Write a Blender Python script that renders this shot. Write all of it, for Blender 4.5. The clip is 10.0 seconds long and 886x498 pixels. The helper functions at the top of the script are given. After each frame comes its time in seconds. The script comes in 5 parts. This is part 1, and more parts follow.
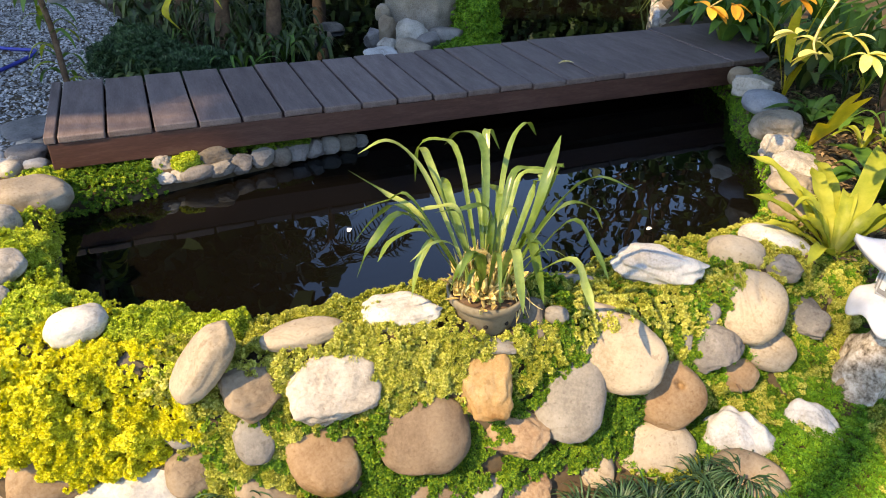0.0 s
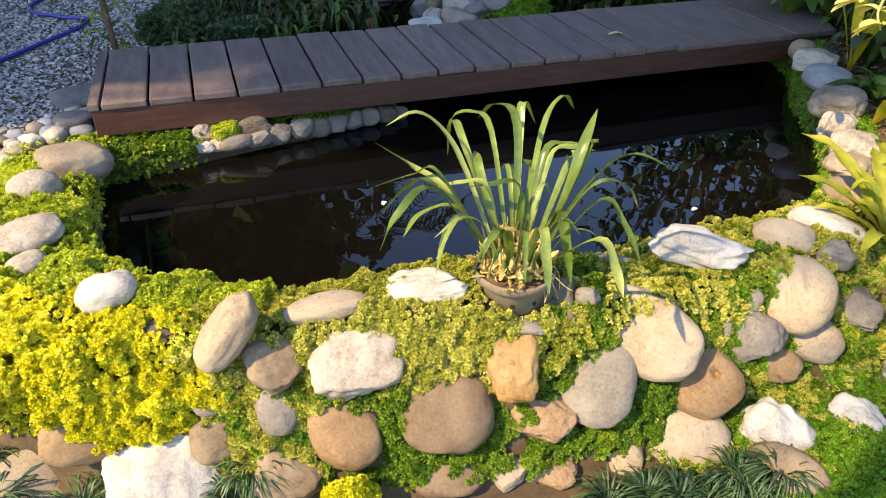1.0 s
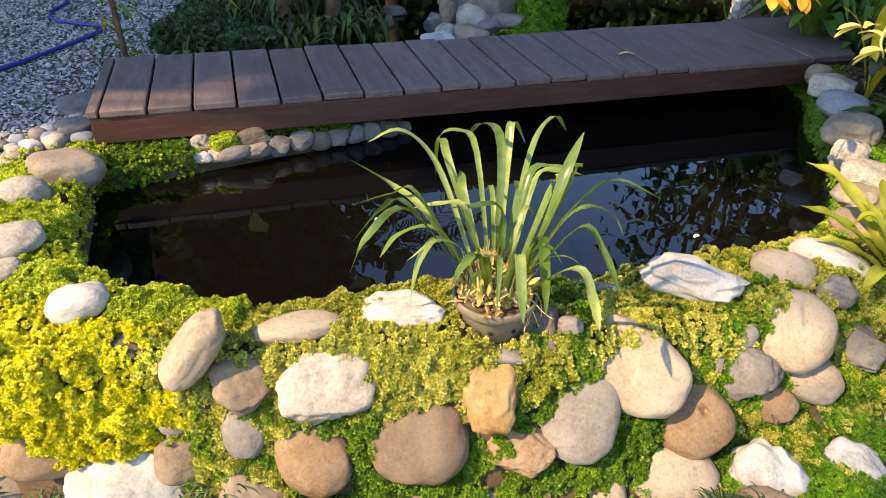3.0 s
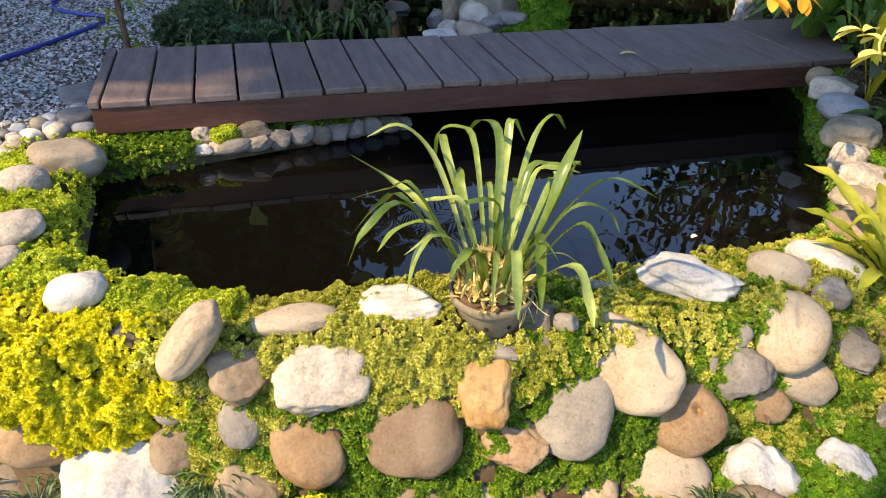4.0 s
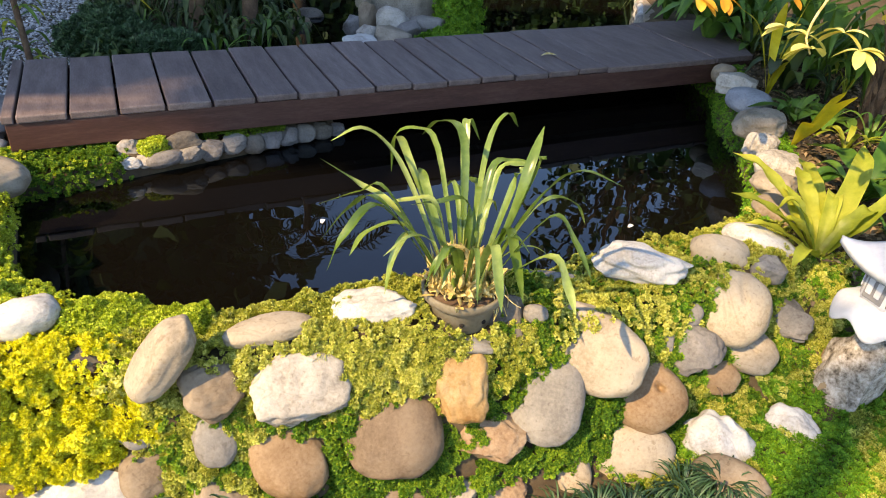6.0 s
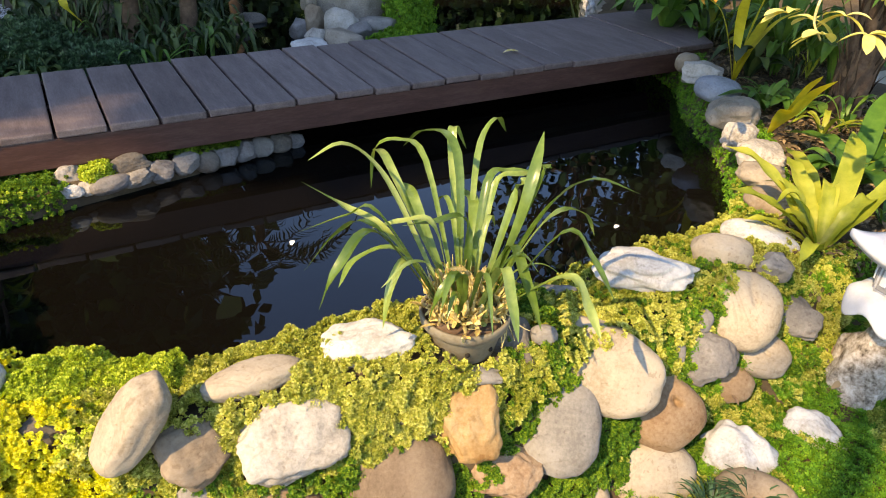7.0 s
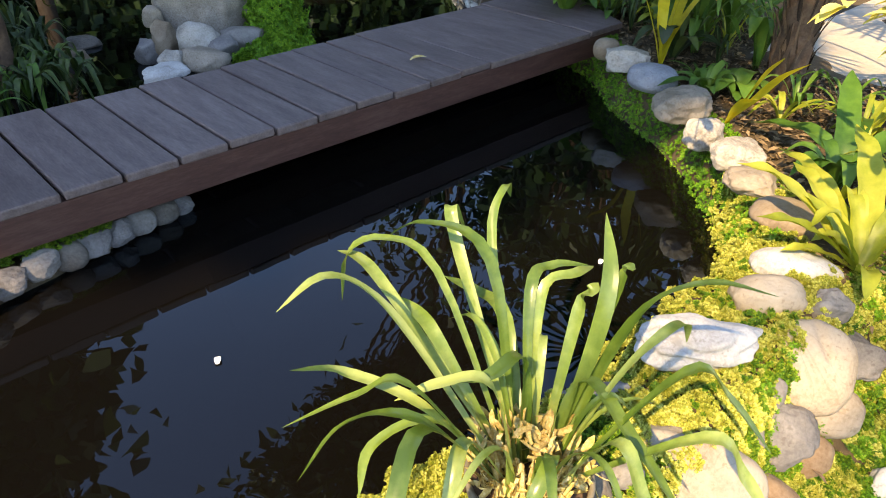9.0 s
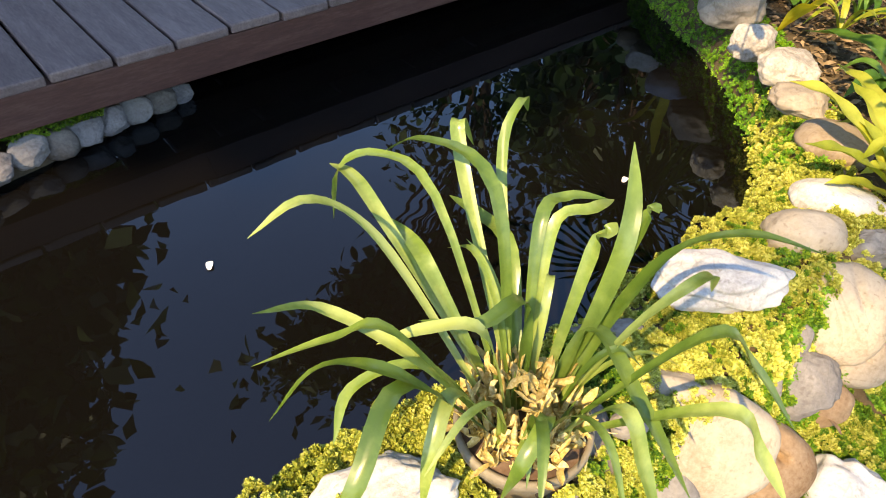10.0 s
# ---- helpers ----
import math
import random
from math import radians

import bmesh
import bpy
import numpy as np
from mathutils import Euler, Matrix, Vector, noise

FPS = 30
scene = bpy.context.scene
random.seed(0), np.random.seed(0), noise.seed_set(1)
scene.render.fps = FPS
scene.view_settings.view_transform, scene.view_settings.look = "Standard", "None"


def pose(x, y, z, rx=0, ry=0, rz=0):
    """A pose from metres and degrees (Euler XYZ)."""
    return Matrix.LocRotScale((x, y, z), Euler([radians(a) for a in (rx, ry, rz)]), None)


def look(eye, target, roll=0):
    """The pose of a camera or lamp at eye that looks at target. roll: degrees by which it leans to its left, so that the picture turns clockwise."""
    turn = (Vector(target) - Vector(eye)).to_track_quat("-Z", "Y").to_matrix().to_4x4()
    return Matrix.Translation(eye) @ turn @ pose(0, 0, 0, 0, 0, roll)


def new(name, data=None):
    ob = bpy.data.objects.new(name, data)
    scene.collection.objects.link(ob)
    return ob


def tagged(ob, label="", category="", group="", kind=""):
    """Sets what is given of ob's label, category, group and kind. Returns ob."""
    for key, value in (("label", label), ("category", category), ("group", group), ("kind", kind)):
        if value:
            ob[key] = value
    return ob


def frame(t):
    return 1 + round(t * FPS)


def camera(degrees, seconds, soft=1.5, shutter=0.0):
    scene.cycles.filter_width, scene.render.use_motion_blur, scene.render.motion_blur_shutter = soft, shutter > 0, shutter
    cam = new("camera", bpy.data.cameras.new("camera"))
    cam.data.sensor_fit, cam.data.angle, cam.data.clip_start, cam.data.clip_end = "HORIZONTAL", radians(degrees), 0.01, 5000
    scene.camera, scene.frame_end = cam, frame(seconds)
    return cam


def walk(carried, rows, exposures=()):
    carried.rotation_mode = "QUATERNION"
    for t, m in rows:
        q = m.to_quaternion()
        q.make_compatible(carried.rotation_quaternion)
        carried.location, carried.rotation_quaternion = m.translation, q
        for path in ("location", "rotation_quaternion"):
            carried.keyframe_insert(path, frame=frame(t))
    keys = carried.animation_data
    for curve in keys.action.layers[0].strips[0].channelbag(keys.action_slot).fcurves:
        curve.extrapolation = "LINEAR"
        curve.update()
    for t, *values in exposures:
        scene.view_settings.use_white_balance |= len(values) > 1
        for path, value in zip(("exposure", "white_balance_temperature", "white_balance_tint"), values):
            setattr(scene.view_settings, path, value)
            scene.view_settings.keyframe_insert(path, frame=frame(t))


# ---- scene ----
cam = camera(65.6, 10.0, soft=1.0)
PATH = [
    (0, (0.294, -2.364, 1.286), (1.0, -0.808, 0.248), 2.0),
    (0.5, (0.311, -2.36, 1.282), (0.951, -0.784, 0.229), 1.9),
    (1, (0.349, -2.35, 1.271), (0.909, -0.78, 0.166), 1.0),
    (1.5, (0.377, -2.335, 1.268), (0.884, -0.742, 0.17), 1.3),
    (2, (0.407, -2.325, 1.262), (0.9, -0.718, 0.179), 1.3),
    (2.5, (0.441, -2.327, 1.262), (0.939, -0.714, 0.189), 1.4),
    (4, (0.451, -2.339, 1.264), (0.956, -0.734, 0.183), 2.7),
    (4.5, (0.432, -2.346, 1.259), (0.874, -0.729, 0.169), 1.7),
    (5, (0.404, -2.347, 1.257), (0.864, -0.732, 0.172), 1.9),
    (5.5, (0.356, -2.337, 1.261), (0.974, -0.766, 0.189), 3.3),
    (7, (0.304, -2.15, 1.217), (1.194, -0.697, 0.17), 3.1),
    (7.5, (0.344, -2.002, 1.203), (1.215, -0.571, 0.11), 0.2),
    (8, (0.356, -1.92, 1.188), (1.266, -0.509, 0.102), 1.2),
    (8.5, (0.371, -1.798, 1.182), (1.422, -0.462, 0.129), 1.3),
    (9, (0.379, -1.638, 1.191), (1.552, -0.433, 0.108), 0.9),
    (9.5, (0.402, -1.595, 1.179), (1.583, -0.467, 0.023), 2.0),
    (10, (0.475, -1.575, 1.163), (1.482, -0.474, -0.168), 3.0),
]
walk(cam, [(t, look(eye, target, roll)) for t, eye, target, roll in PATH], exposures=[(0, 1.86, 8700, 15), (7.5, 1.86, 8700, 15), (8.7, 2.13, 8700, 15), (10, 2.13, 8700, 15)])

# ---- light ----
world = bpy.data.worlds.new("world")
scene.world = world
world.use_nodes = True
wn = world.node_tree.nodes
sky = wn.new("ShaderNodeTexSky")
sky.sky_type, sky.sun_disc, sky.ozone_density = "NISHITA", False, 6.0
sky.dust_density = 0.2
SUN = Vector((-0.68, -0.22, 0.66)).normalized()
sky.sun_elevation = math.asin(SUN.z)
sky.sun_rotation = math.atan2(SUN.x, SUN.y)
wn["Background"].inputs["Strength"].default_value = 0.15
world.node_tree.links.new(sky.outputs["Color"], wn["Background"].inputs["Color"])
sun = new("sun", bpy.data.lights.new("sun", "SUN"))
sun.data.energy, sun.data.angle, sun.data.color = 2.85, radians(0.5), (1.0, 0.83, 0.56)
sun.matrix_world = look(SUN * 20, (0, 0, 0))


# ---- materials ----
def material(name, colours, scale=8.0, rough=0.8, bump=0.3, fine=60.0, island=0.0, objects=0.0, detail=6.0, translucent=0.0, metal=0.0, spec=0.3, stretch=None, contrast=(0.3, 0.7), stones=False):
    """Two scales of noise through a ramp of colours; island / objects: how far the value wanders from piece to piece."""
    m = bpy.data.materials.new(name)
    m.use_nodes = True
    nt = m.node_tree
    n, link = nt.nodes, nt.links.new
    p = n["Principled BSDF"]
    co = n.new("ShaderNodeTexCoord")
    src = co.outputs["Object"]
    if objects or stones:
        info, far, moved = n.new("ShaderNodeObjectInfo"), n.new("ShaderNodeMath"), n.new("ShaderNodeVectorMath")
        far.operation = "MULTIPLY"
        far.inputs[1].default_value = 37.0
        link(info.outputs["Random"], far.inputs[0])
        link(src, moved.inputs[0])
        link(far.outputs[0], moved.inputs[1])
        src = moved.outputs[0]
    if stretch:
        mp = n.new("ShaderNodeMapping")
        mp.inputs["Scale"].default_value = stretch
        link(src, mp.inputs["Vector"])
        src = mp.outputs["Vector"]
    big, small = n.new("ShaderNodeTexNoise"), n.new("ShaderNodeTexNoise")
    for node, sc in ((big, scale), (small, fine)):
        node.inputs["Scale"].default_value, node.inputs["Detail"].default_value = sc, detail
        node.inputs["Roughness"].default_value = 0.62
        link(src, node.inputs["Vector"])
    mixv = n.new("ShaderNodeMix")
    mixv.inputs["Factor"].default_value = 0.35
    link(big.outputs["Fac"], mixv.inputs["A"])
    link(small.outputs["Fac"], mixv.inputs["B"])
    value = mixv.outputs["Result"]
    for amount, node, out in ((island, "ShaderNodeNewGeometry", "Random Per Island"), (objects, "ShaderNodeObjectInfo", "Random")):
        if amount:
            r = n.new(node)
            ma = n.new("ShaderNodeMath")
            ma.operation = "MULTIPLY_ADD"
            ma.inputs[1].default_value, ma.inputs[2].default_value = amount, -amount / 2
            link(r.outputs[out], ma.inputs[0])
            add = n.new("ShaderNodeMath")
            link(value, add.inputs[0])
            link(ma.outputs[0], add.inputs[1])
            value = add.outputs[0]
    ramp = n.new("ShaderNodeValToRGB")
    e = ramp.color_ramp.elements
    while len(e) < len(colours):
        e.new(0.5)
    for i, c in enumerate(colours):
        e[i].position = contrast[0] + (contrast[1] - contrast[0]) * i / max(1, len(colours) - 1)
        e[i].color = (*c, 1)
    link(value, ramp.inputs["Fac"])
    colour = ramp.outputs["Color"]
    if stones:
        # thin dark veins and small pits
        for sc, warp, lo, hi, deep in ((7.0, 1.2, 0.004, 0.014, 0.2), (75.0, 0.3, 0.10, 0.15, 0.3)):
            vein, off, size, mask, tint = n.new("ShaderNodeTexNoise"), n.new("ShaderNodeMath"), n.new("ShaderNodeMath"), n.new("ShaderNodeMapRange"), n.new("ShaderNodeMix")
            vein.inputs["Scale"].default_value, vein.inputs["Distortion"].default_value, vein.inputs["Detail"].default_value = sc, warp, 3.0
            link(src, vein.inputs["Vector"])
            off.operation, size.operation = "SUBTRACT", "ABSOLUTE"
            off.inputs[1].default_value = 0.5 if sc < 20 else 0.22
            link(vein.outputs["Fac"], off.inputs[0])
            link(off.outputs[0], size.inputs[0])
            mask.inputs["From Min"].default_value, mask.inputs["From Max"].default_value = lo, hi
            mask.inputs["To Min"].default_value, mask.inputs["To Max"].default_value = deep, 0.0
            link(size.outputs[0], mask.inputs["Value"])
            tint.data_type, tint.blend_type = "RGBA", "MULTIPLY"
            tint.inputs[7].default_value = (0.45, 0.36, 0.28, 1)
            link(mask.outputs["Result"], tint.inputs[0])
            link(colour, tint.inputs[6])
            colour = tint.outputs[2]
    link(colour, p.inputs["Base Color"])
    p.inputs["Roughness"].default_value, p.inputs["Metallic"].default_value = rough, metal
    p.inputs["Specular IOR Level"].default_value = spec
    if bump:
        b = n.new("ShaderNodeBump")
        b.inputs["Strength"].default_value, b.inputs["Distance"].default_value = bump, 0.004
        link(mixv.outputs["Result"], b.inputs["Height"])
        link(b.outputs["Normal"], p.inputs["Normal"])
    if translucent:
        tr = n.new("ShaderNodeBsdfTranslucent")
        gain = n.new("ShaderNodeMix")
        gain.data_type, gain.blend_type = "RGBA", "MULTIPLY"
        gain.inputs["Factor"].default_value = 1.0
        gain.inputs["B"].default_value = (1.0, 1.0, 0.45, 1)
        link(ramp.outputs["Color"], gain.inputs["A"])
        link(gain.outputs["Result"], tr.inputs["Color"])
        mx = n.new("ShaderNodeMixShader")
        mx.inputs["Fac"].default_value = translucent
        link(p.outputs["BSDF"], mx.inputs[1])
        link(tr.outputs["BSDF"], mx.inputs[2])
        link(mx.outputs["Shader"], n["Material Output"].inputs["Surface"])
    return m


SOIL = material("soil", [(0.03, 0.022, 0.014), (0.07, 0.05, 0.03), (0.12, 0.09, 0.05)], 9, 0.95, 0.8, 120)
GRAVEL = material("gravel", [(0.12, 0.12, 0.12), (0.28, 0.28, 0.28), (0.46, 0.45, 0.435)], 90, 0.9, 0.6, 300, island=0.5)
def stone_tone(name, low, mid, high, scale=12, rough=0.72, bump=0.6):
    return material(name, [low, mid, high], scale, rough, bump, 150, stones=True, contrast=(0.37, 0.65))


STONES = {
    "grey": stone_tone("grey_stone", (0.122, 0.113, 0.103), (0.187, 0.174, 0.158), (0.239, 0.226, 0.204), 9),
    "beige": stone_tone("beige_stone", (0.165, 0.135, 0.100), (0.235, 0.198, 0.155), (0.283, 0.248, 0.200), 8),
    "cream": stone_tone("cream_stone", (0.200, 0.161, 0.113), (0.287, 0.242, 0.184), (0.335, 0.296, 0.235), 8),
    "tan": stone_tone("tan_stone", (0.127, 0.091, 0.060), (0.191, 0.147, 0.103), (0.230, 0.186, 0.139), 9),
    "white": stone_tone("white_stone", (0.261, 0.248, 0.231), (0.400, 0.392, 0.374), (0.496, 0.487, 0.470), 9, 0.72, 1.0),
    "pale": stone_tone("pale_stone", (0.187, 0.165, 0.139), (0.313, 0.287, 0.252), (0.392, 0.370, 0.335), 14, 0.85, 1.3),
    "orange": stone_tone("pinkish_stone", (0.145, 0.084, 0.042), (0.218, 0.147, 0.088), (0.268, 0.209, 0.145), 7),
    "ochre": stone_tone("ochre_stone", (0.187, 0.097, 0.031), (0.270, 0.170, 0.074), (0.313, 0.235, 0.135), 8),
    "brown": stone_tone("brown_stone", (0.092, 0.062, 0.039), (0.142, 0.101, 0.068), (0.180, 0.136, 0.095), 9),
    "dark": stone_tone("dark_stone", (0.061, 0.052, 0.044), (0.109, 0.094, 0.078), (0.157, 0.139, 0.113), 14, 0.8, 0.85),
    "slate": stone_tone("slate_stone", (0.091, 0.085, 0.083), (0.146, 0.137, 0.132), (0.209, 0.197, 0.187), 10, 0.75, 0.85),
    "blue": stone_tone("blue_stone", (0.138, 0.150, 0.173), (0.193, 0.211, 0.243), (0.248, 0.258, 0.281), 12),
    "rust": stone_tone("rough_tan_stone", (0.139, 0.078, 0.044), (0.231, 0.157, 0.100), (0.296, 0.226, 0.157), 14, 0.85, 1.1),
    "boulder": stone_tone("boulder_stone", (0.104, 0.087, 0.070), (0.200, 0.174, 0.144), (0.313, 0.287, 0.252), 5, 0.85, 1.2),
}
DECK = material("deck_paint", [(0.07, 0.05, 0.047), (0.118, 0.088, 0.083), (0.178, 0.138, 0.13)], 5, 0.55, 0.35, 40, objects=0.12, stretch=(6, 1, 6))
# red-brown paint, set darker than the deck for the beams' shaded faces
BEAM = material("shaded_beam_paint", [(0.04, 0.017, 0.012), (0.064, 0.027, 0.02), (0.092, 0.048, 0.037)], 5, 0.6, 0.3, 40, stretch=(1, 6, 6))
CLAY = material("pot_clay", [(0.10, 0.085, 0.058), (0.165, 0.142, 0.102), (0.22, 0.195, 0.15)], 14, 0.85, 0.35, 120)
LEAF = material("orchid_leaf", [(0.075, 0.14, 0.022), (0.165, 0.25, 0.05), (0.33, 0.40, 0.12)], 9, 0.3, 0.12, 60, objects=0.36, translucent=0.36, spec=0.7)
HUSK = material("dry_husk", [(0.17, 0.095, 0.035), (0.50, 0.37, 0.13), (0.78, 0.69, 0.42)], 40, 0.8, 0.3, 160, island=0.4, translucent=0.2)
BARK = material("bark", [(0.03, 0.018, 0.012), (0.09, 0.055, 0.035), (0.16, 0.11, 0.075)], 16, 0.95, 1.0, 80)
SEDUM_YELLOW = material("golden_sedum", [(0.42, 0.42, 0.02), (0.72, 0.69, 0.04), (0.86, 0.82, 0.12)], 7, 0.6, 0, 30, island=0.45, translucent=0.3)
SEDUM_FRESH = material("fresh_sedum", [(0.19, 0.28, 0.02), (0.44, 0.54, 0.05), (0.68, 0.72, 0.12)], 6, 0.6, 0, 25, island=0.45, translucent=0.28)
SEDUM_LIME = material("lime_sedum", [(0.16, 0.205, 0.026), (0.38, 0.40, 0.07), (0.62, 0.61, 0.19)], 6, 0.6, 0, 25, island=0.34, translucent=0.28)
SEDUM_GREEN = material("green_sedum", [(0.035, 0.11, 0.01), (0.088, 0.2, 0.018), (0.22, 0.33, 0.03)], 7, 0.6, 0, 30, island=0.45, translucent=0.28)
MOSS = material("moss", [(0.035, 0.12, 0.008), (0.085, 0.23, 0.012), (0.2, 0.36, 0.025)], 8, 0.7, 0, 40, island=0.3, translucent=0.25)
DARK_LEAF = material("dark_leaf", [(0.012, 0.03, 0.01), (0.03, 0.065, 0.018), (0.06, 0.11, 0.03)], 8, 0.45, 0.1, 50, island=0.4, translucent=0.2)
GRASS = material("mondo_grass", [(0.012, 0.035, 0.014), (0.03, 0.075, 0.028), (0.07, 0.13, 0.06)], 10, 0.45, 0, 60, island=0.5)
HOSE = material("hose_rubber", [(0.012, 0.02, 0.14), (0.02, 0.035, 0.24), (0.03, 0.05, 0.32)], 6, 0.4, 0, 40)


def water_material():
    m = bpy.data.materials.new("pond_water")
    m.use_nodes = True
    n, link = m.node_tree.nodes, m.node_tree.links.new
    n.remove(n["Principled BSDF"])
    co, wave = n.new("ShaderNodeTexCoord"), n.new("ShaderNodeTexNoise")
    wave.inputs["Scale"].default_value, wave.inputs["Detail"].default_value = 5.0, 2.0
    link(co.outputs["Object"], wave.inputs["Vector"])
    bump = n.new("ShaderNodeBump")
    bump.inputs["Strength"].default_value, bump.inputs["Distance"].default_value = 0.10, 0.01
    link(wave.outputs["Fac"], bump.inputs["Height"])
    clear, gloss, fres, mix = (n.new("ShaderNode" + k) for k in ("BsdfTransparent", "BsdfGlossy", "Fresnel", "MixShader"))
    clear.inputs["Color"].default_value = (0.03, 0.026, 0.015, 1)
    # gloss tinted blue to deepen the mirrored sky; real water has no such tint
    gloss.inputs["Color"].default_value, gloss.inputs["Roughness"].default_value = (0.72, 0.86, 1.0, 1), 0.01
    fres.inputs["IOR"].default_value = 1.46
    murk, body = n.new("ShaderNodeBsdfDiffuse"), n.new("ShaderNodeMixShader")
    murk.inputs["Color"].default_value = (0.06, 0.052, 0.042, 1)
    body.inputs["Fac"].default_value = 0.05
    link(clear.outputs["BSDF"], body.inputs[1])
    link(murk.outputs["BSDF"], body.inputs[2])
    link(bump.outputs["Normal"], gloss.inputs["Normal"])
    link(bump.outputs["Normal"], fres.inputs["Normal"])
    link(fres.outputs["Fac"], mix.inputs["Fac"])
    link(body.outputs["Shader"], mix.inputs[1])
    link(gloss.outputs["BSDF"], mix.inputs[2])
    link(mix.outputs["Shader"], n["Material Output"].inputs["Surface"])
    return m


WATER = water_material()


# ---- building helpers ----
def mesh_from(name, verts, faces, mat, smooth=True):
    me = bpy.data.meshes.new(name)
    me.from_pydata([tuple(v) for v in verts], [], [tuple(f) for f in faces])
    me.materials.append(mat)
    if smooth:
        me.polygons.foreach_set("use_smooth", [True] * len(me.polygons))
    me.update()
    return me


def part(name, me, parent=None, label="", m=None):
    """Links a mesh (or a bmesh with its material) as one object under a thing."""
    ob = new(name, me)
    if parent is not None:
        ob.parent = parent
    if m is not None:
        ob.matrix_basis = m
    return tagged(ob, label)


def thing(name, m, label, category, group="", kind=""):
    ob = new(name)
    ob.matrix_basis = m
    ob.empty_display_size = 0.05
    return tagged(ob, label, category, group, kind)


def box(name, x0, x1, y0, y1, z0, z1, mat, bevel=0.003):
    bm = bmesh.new()
    bmesh.ops.create_cube(bm, size=1.0)
    for v in bm.verts:
        v.co = Vector(((x0, x1)[v.co.x > 0], (y0, y1)[v.co.y > 0], (z0, z1)[v.co.z > 0]))
    if bevel:
        bmesh.ops.bevel(bm, geom=bm.edges[:], offset=bevel, segments=2, affect="EDGES", profile=0.5)
    return bm_mesh(name, bm, mat, False)


def bm_mesh(name, bm, mat, smooth=True):
    me = bpy.data.meshes.new(name)
    bm.to_mesh(me)
    bm.free()
    me.materials.append(mat)
    if smooth:
        me.polygons.foreach_set("use_smooth", [True] * len(me.polygons))
    return me


def lathe(name, profile, mat, segments=48):
    """A turned solid from (radius, height) pairs."""
    verts, faces = [], []
    for r, z in profile:
        for k in range(segments):
            a = 2 * math.pi * k / segments
            verts.append((r * math.cos(a), r * math.sin(a), z))
    for i in range(len(profile) - 1):
        for k in range(segments):
            j = (k + 1) % segments
            faces.append((i * segments + k, i * segments + j, (i + 1) * segments + j, (i + 1) * segments + k))
    return mesh_from(name, verts, faces, mat)


def tube(name, points, radius, mat, sides=8, taper=1.0):
    """A round rod along points."""
    verts, faces = [], []
    pts = [Vector(p) for p in points]
    for i, p in enumerate(pts):
        d = (pts[min(i + 1, len(pts) - 1)] - pts[max(i - 1, 0)]).normalized()
        u = d.cross(Vector((0.31, 0.17, 0.93))).normalized()
        v = d.cross(u)
        r = radius * (1 + (taper - 1) * i / (len(pts) - 1))
        for k in range(sides):
            a = 2 * math.pi * k / sides
            verts.append(p + r * (math.cos(a) * u + math.sin(a) * v))
    for i in range(len(pts) - 1):
        for k in range(sides):
            j = (k + 1) % sides
            faces.append((i * sides + k, i * sides + j, (i + 1) * sides + j, (i + 1) * sides + k))
    return mesh_from(name, verts, faces, mat)


def bezier(a, b, c, d, n):
    a, b, c, d = (Vector(p) for p in (a, b, c, d))
    return [a * (1 - t) ** 3 + b * 3 * t * (1 - t) ** 2 + c * 3 * t * t * (1 - t) + d * t ** 3 for t in (i / n for i in range(n + 1))]


def blade(points, width, keel=0.18, base=0.55, tip=0.0, twist=0.0, side=None, wave=0.0):
    """Vertices and faces of a strap leaf along points: five across, folded along its middle."""
    verts, faces = [], []
    n = len(points)
    for i, p in enumerate(points):
        t = i / (n - 1)
        d = (points[min(i + 1, n - 1)] - points[max(i - 1, 0)]).normalized()
        s = side if side is not None else d.cross(Vector((0, 0, 1)))
        s = s - d * s.dot(d)
        s = s.normalized() if s.length > 1e-4 else Vector((1, 0, 0))
        up = s.cross(d)
        ang = twist * t
        s, up = s * math.cos(ang) + up * math.sin(ang), up * math.cos(ang) - s * math.sin(ang)
        w = width * 0.5 * (base + (1 - base) * min(1, t / 0.35)) * (1 - (1 - tip) * max(0, (t - 0.6) / 0.4) ** 2.2)
        for k in (-1, -0.5, 0, 0.5, 1):
            verts.append(p + s * (w * k) + up * (abs(k) * w * 2 * keel + wave * w * math.sin(t * 23 + k * 2) * abs(k)))
    for i in range(n - 1):
        for k in range(4):
            faces.append((i * 5 + k, i * 5 + k + 1, i * 5 + k + 6, i * 5 + k + 5))
    return verts, faces


def joined(pieces):
    verts, faces = [], []
    for v, f in pieces:
        o = len(verts)
        verts += list(v)
        faces += [tuple(i + o for i in q) for q in f]
    return verts, faces


# ---- lie of the land ----
SHORE = [(-0.06, -0.12), (-0.05, -0.26), (-0.04, -0.48), (-0.03, -0.68), (0.03, -0.84), (0.1, -0.94), (0.19, -1.01), (0.34, -1.08), (0.47, -1.12),
         (0.58, -1.14), (0.74, -1.13), (0.95, -1.17), (1.13, -1.19), (1.33, -1.18), (1.49, -1.17), (1.64, -1.19), (1.84, -1.16), (2.08, -1.02),
         (2.30, -0.815), (2.48, -0.575), (2.65, -0.275), (2.9, 0.045), (3.05, 0.5), (3.2, 1.0), (3.75, 1.7), (4.6, 2.8), (4.7, 4.2), (1.2, 4.2), (0.95, 2.0), (0.85, 1.25),
         (1.08, 0.6), (1.03, 0.12), (0.66, 0.03), (0.34, -0.04), (0.14, -0.09)]
FACE_X = [-0.45, -0.3, -0.1, 0.05, 0.25, 0.4, 0.55, 0.85, 1.15, 1.4, 1.75, 2.2]
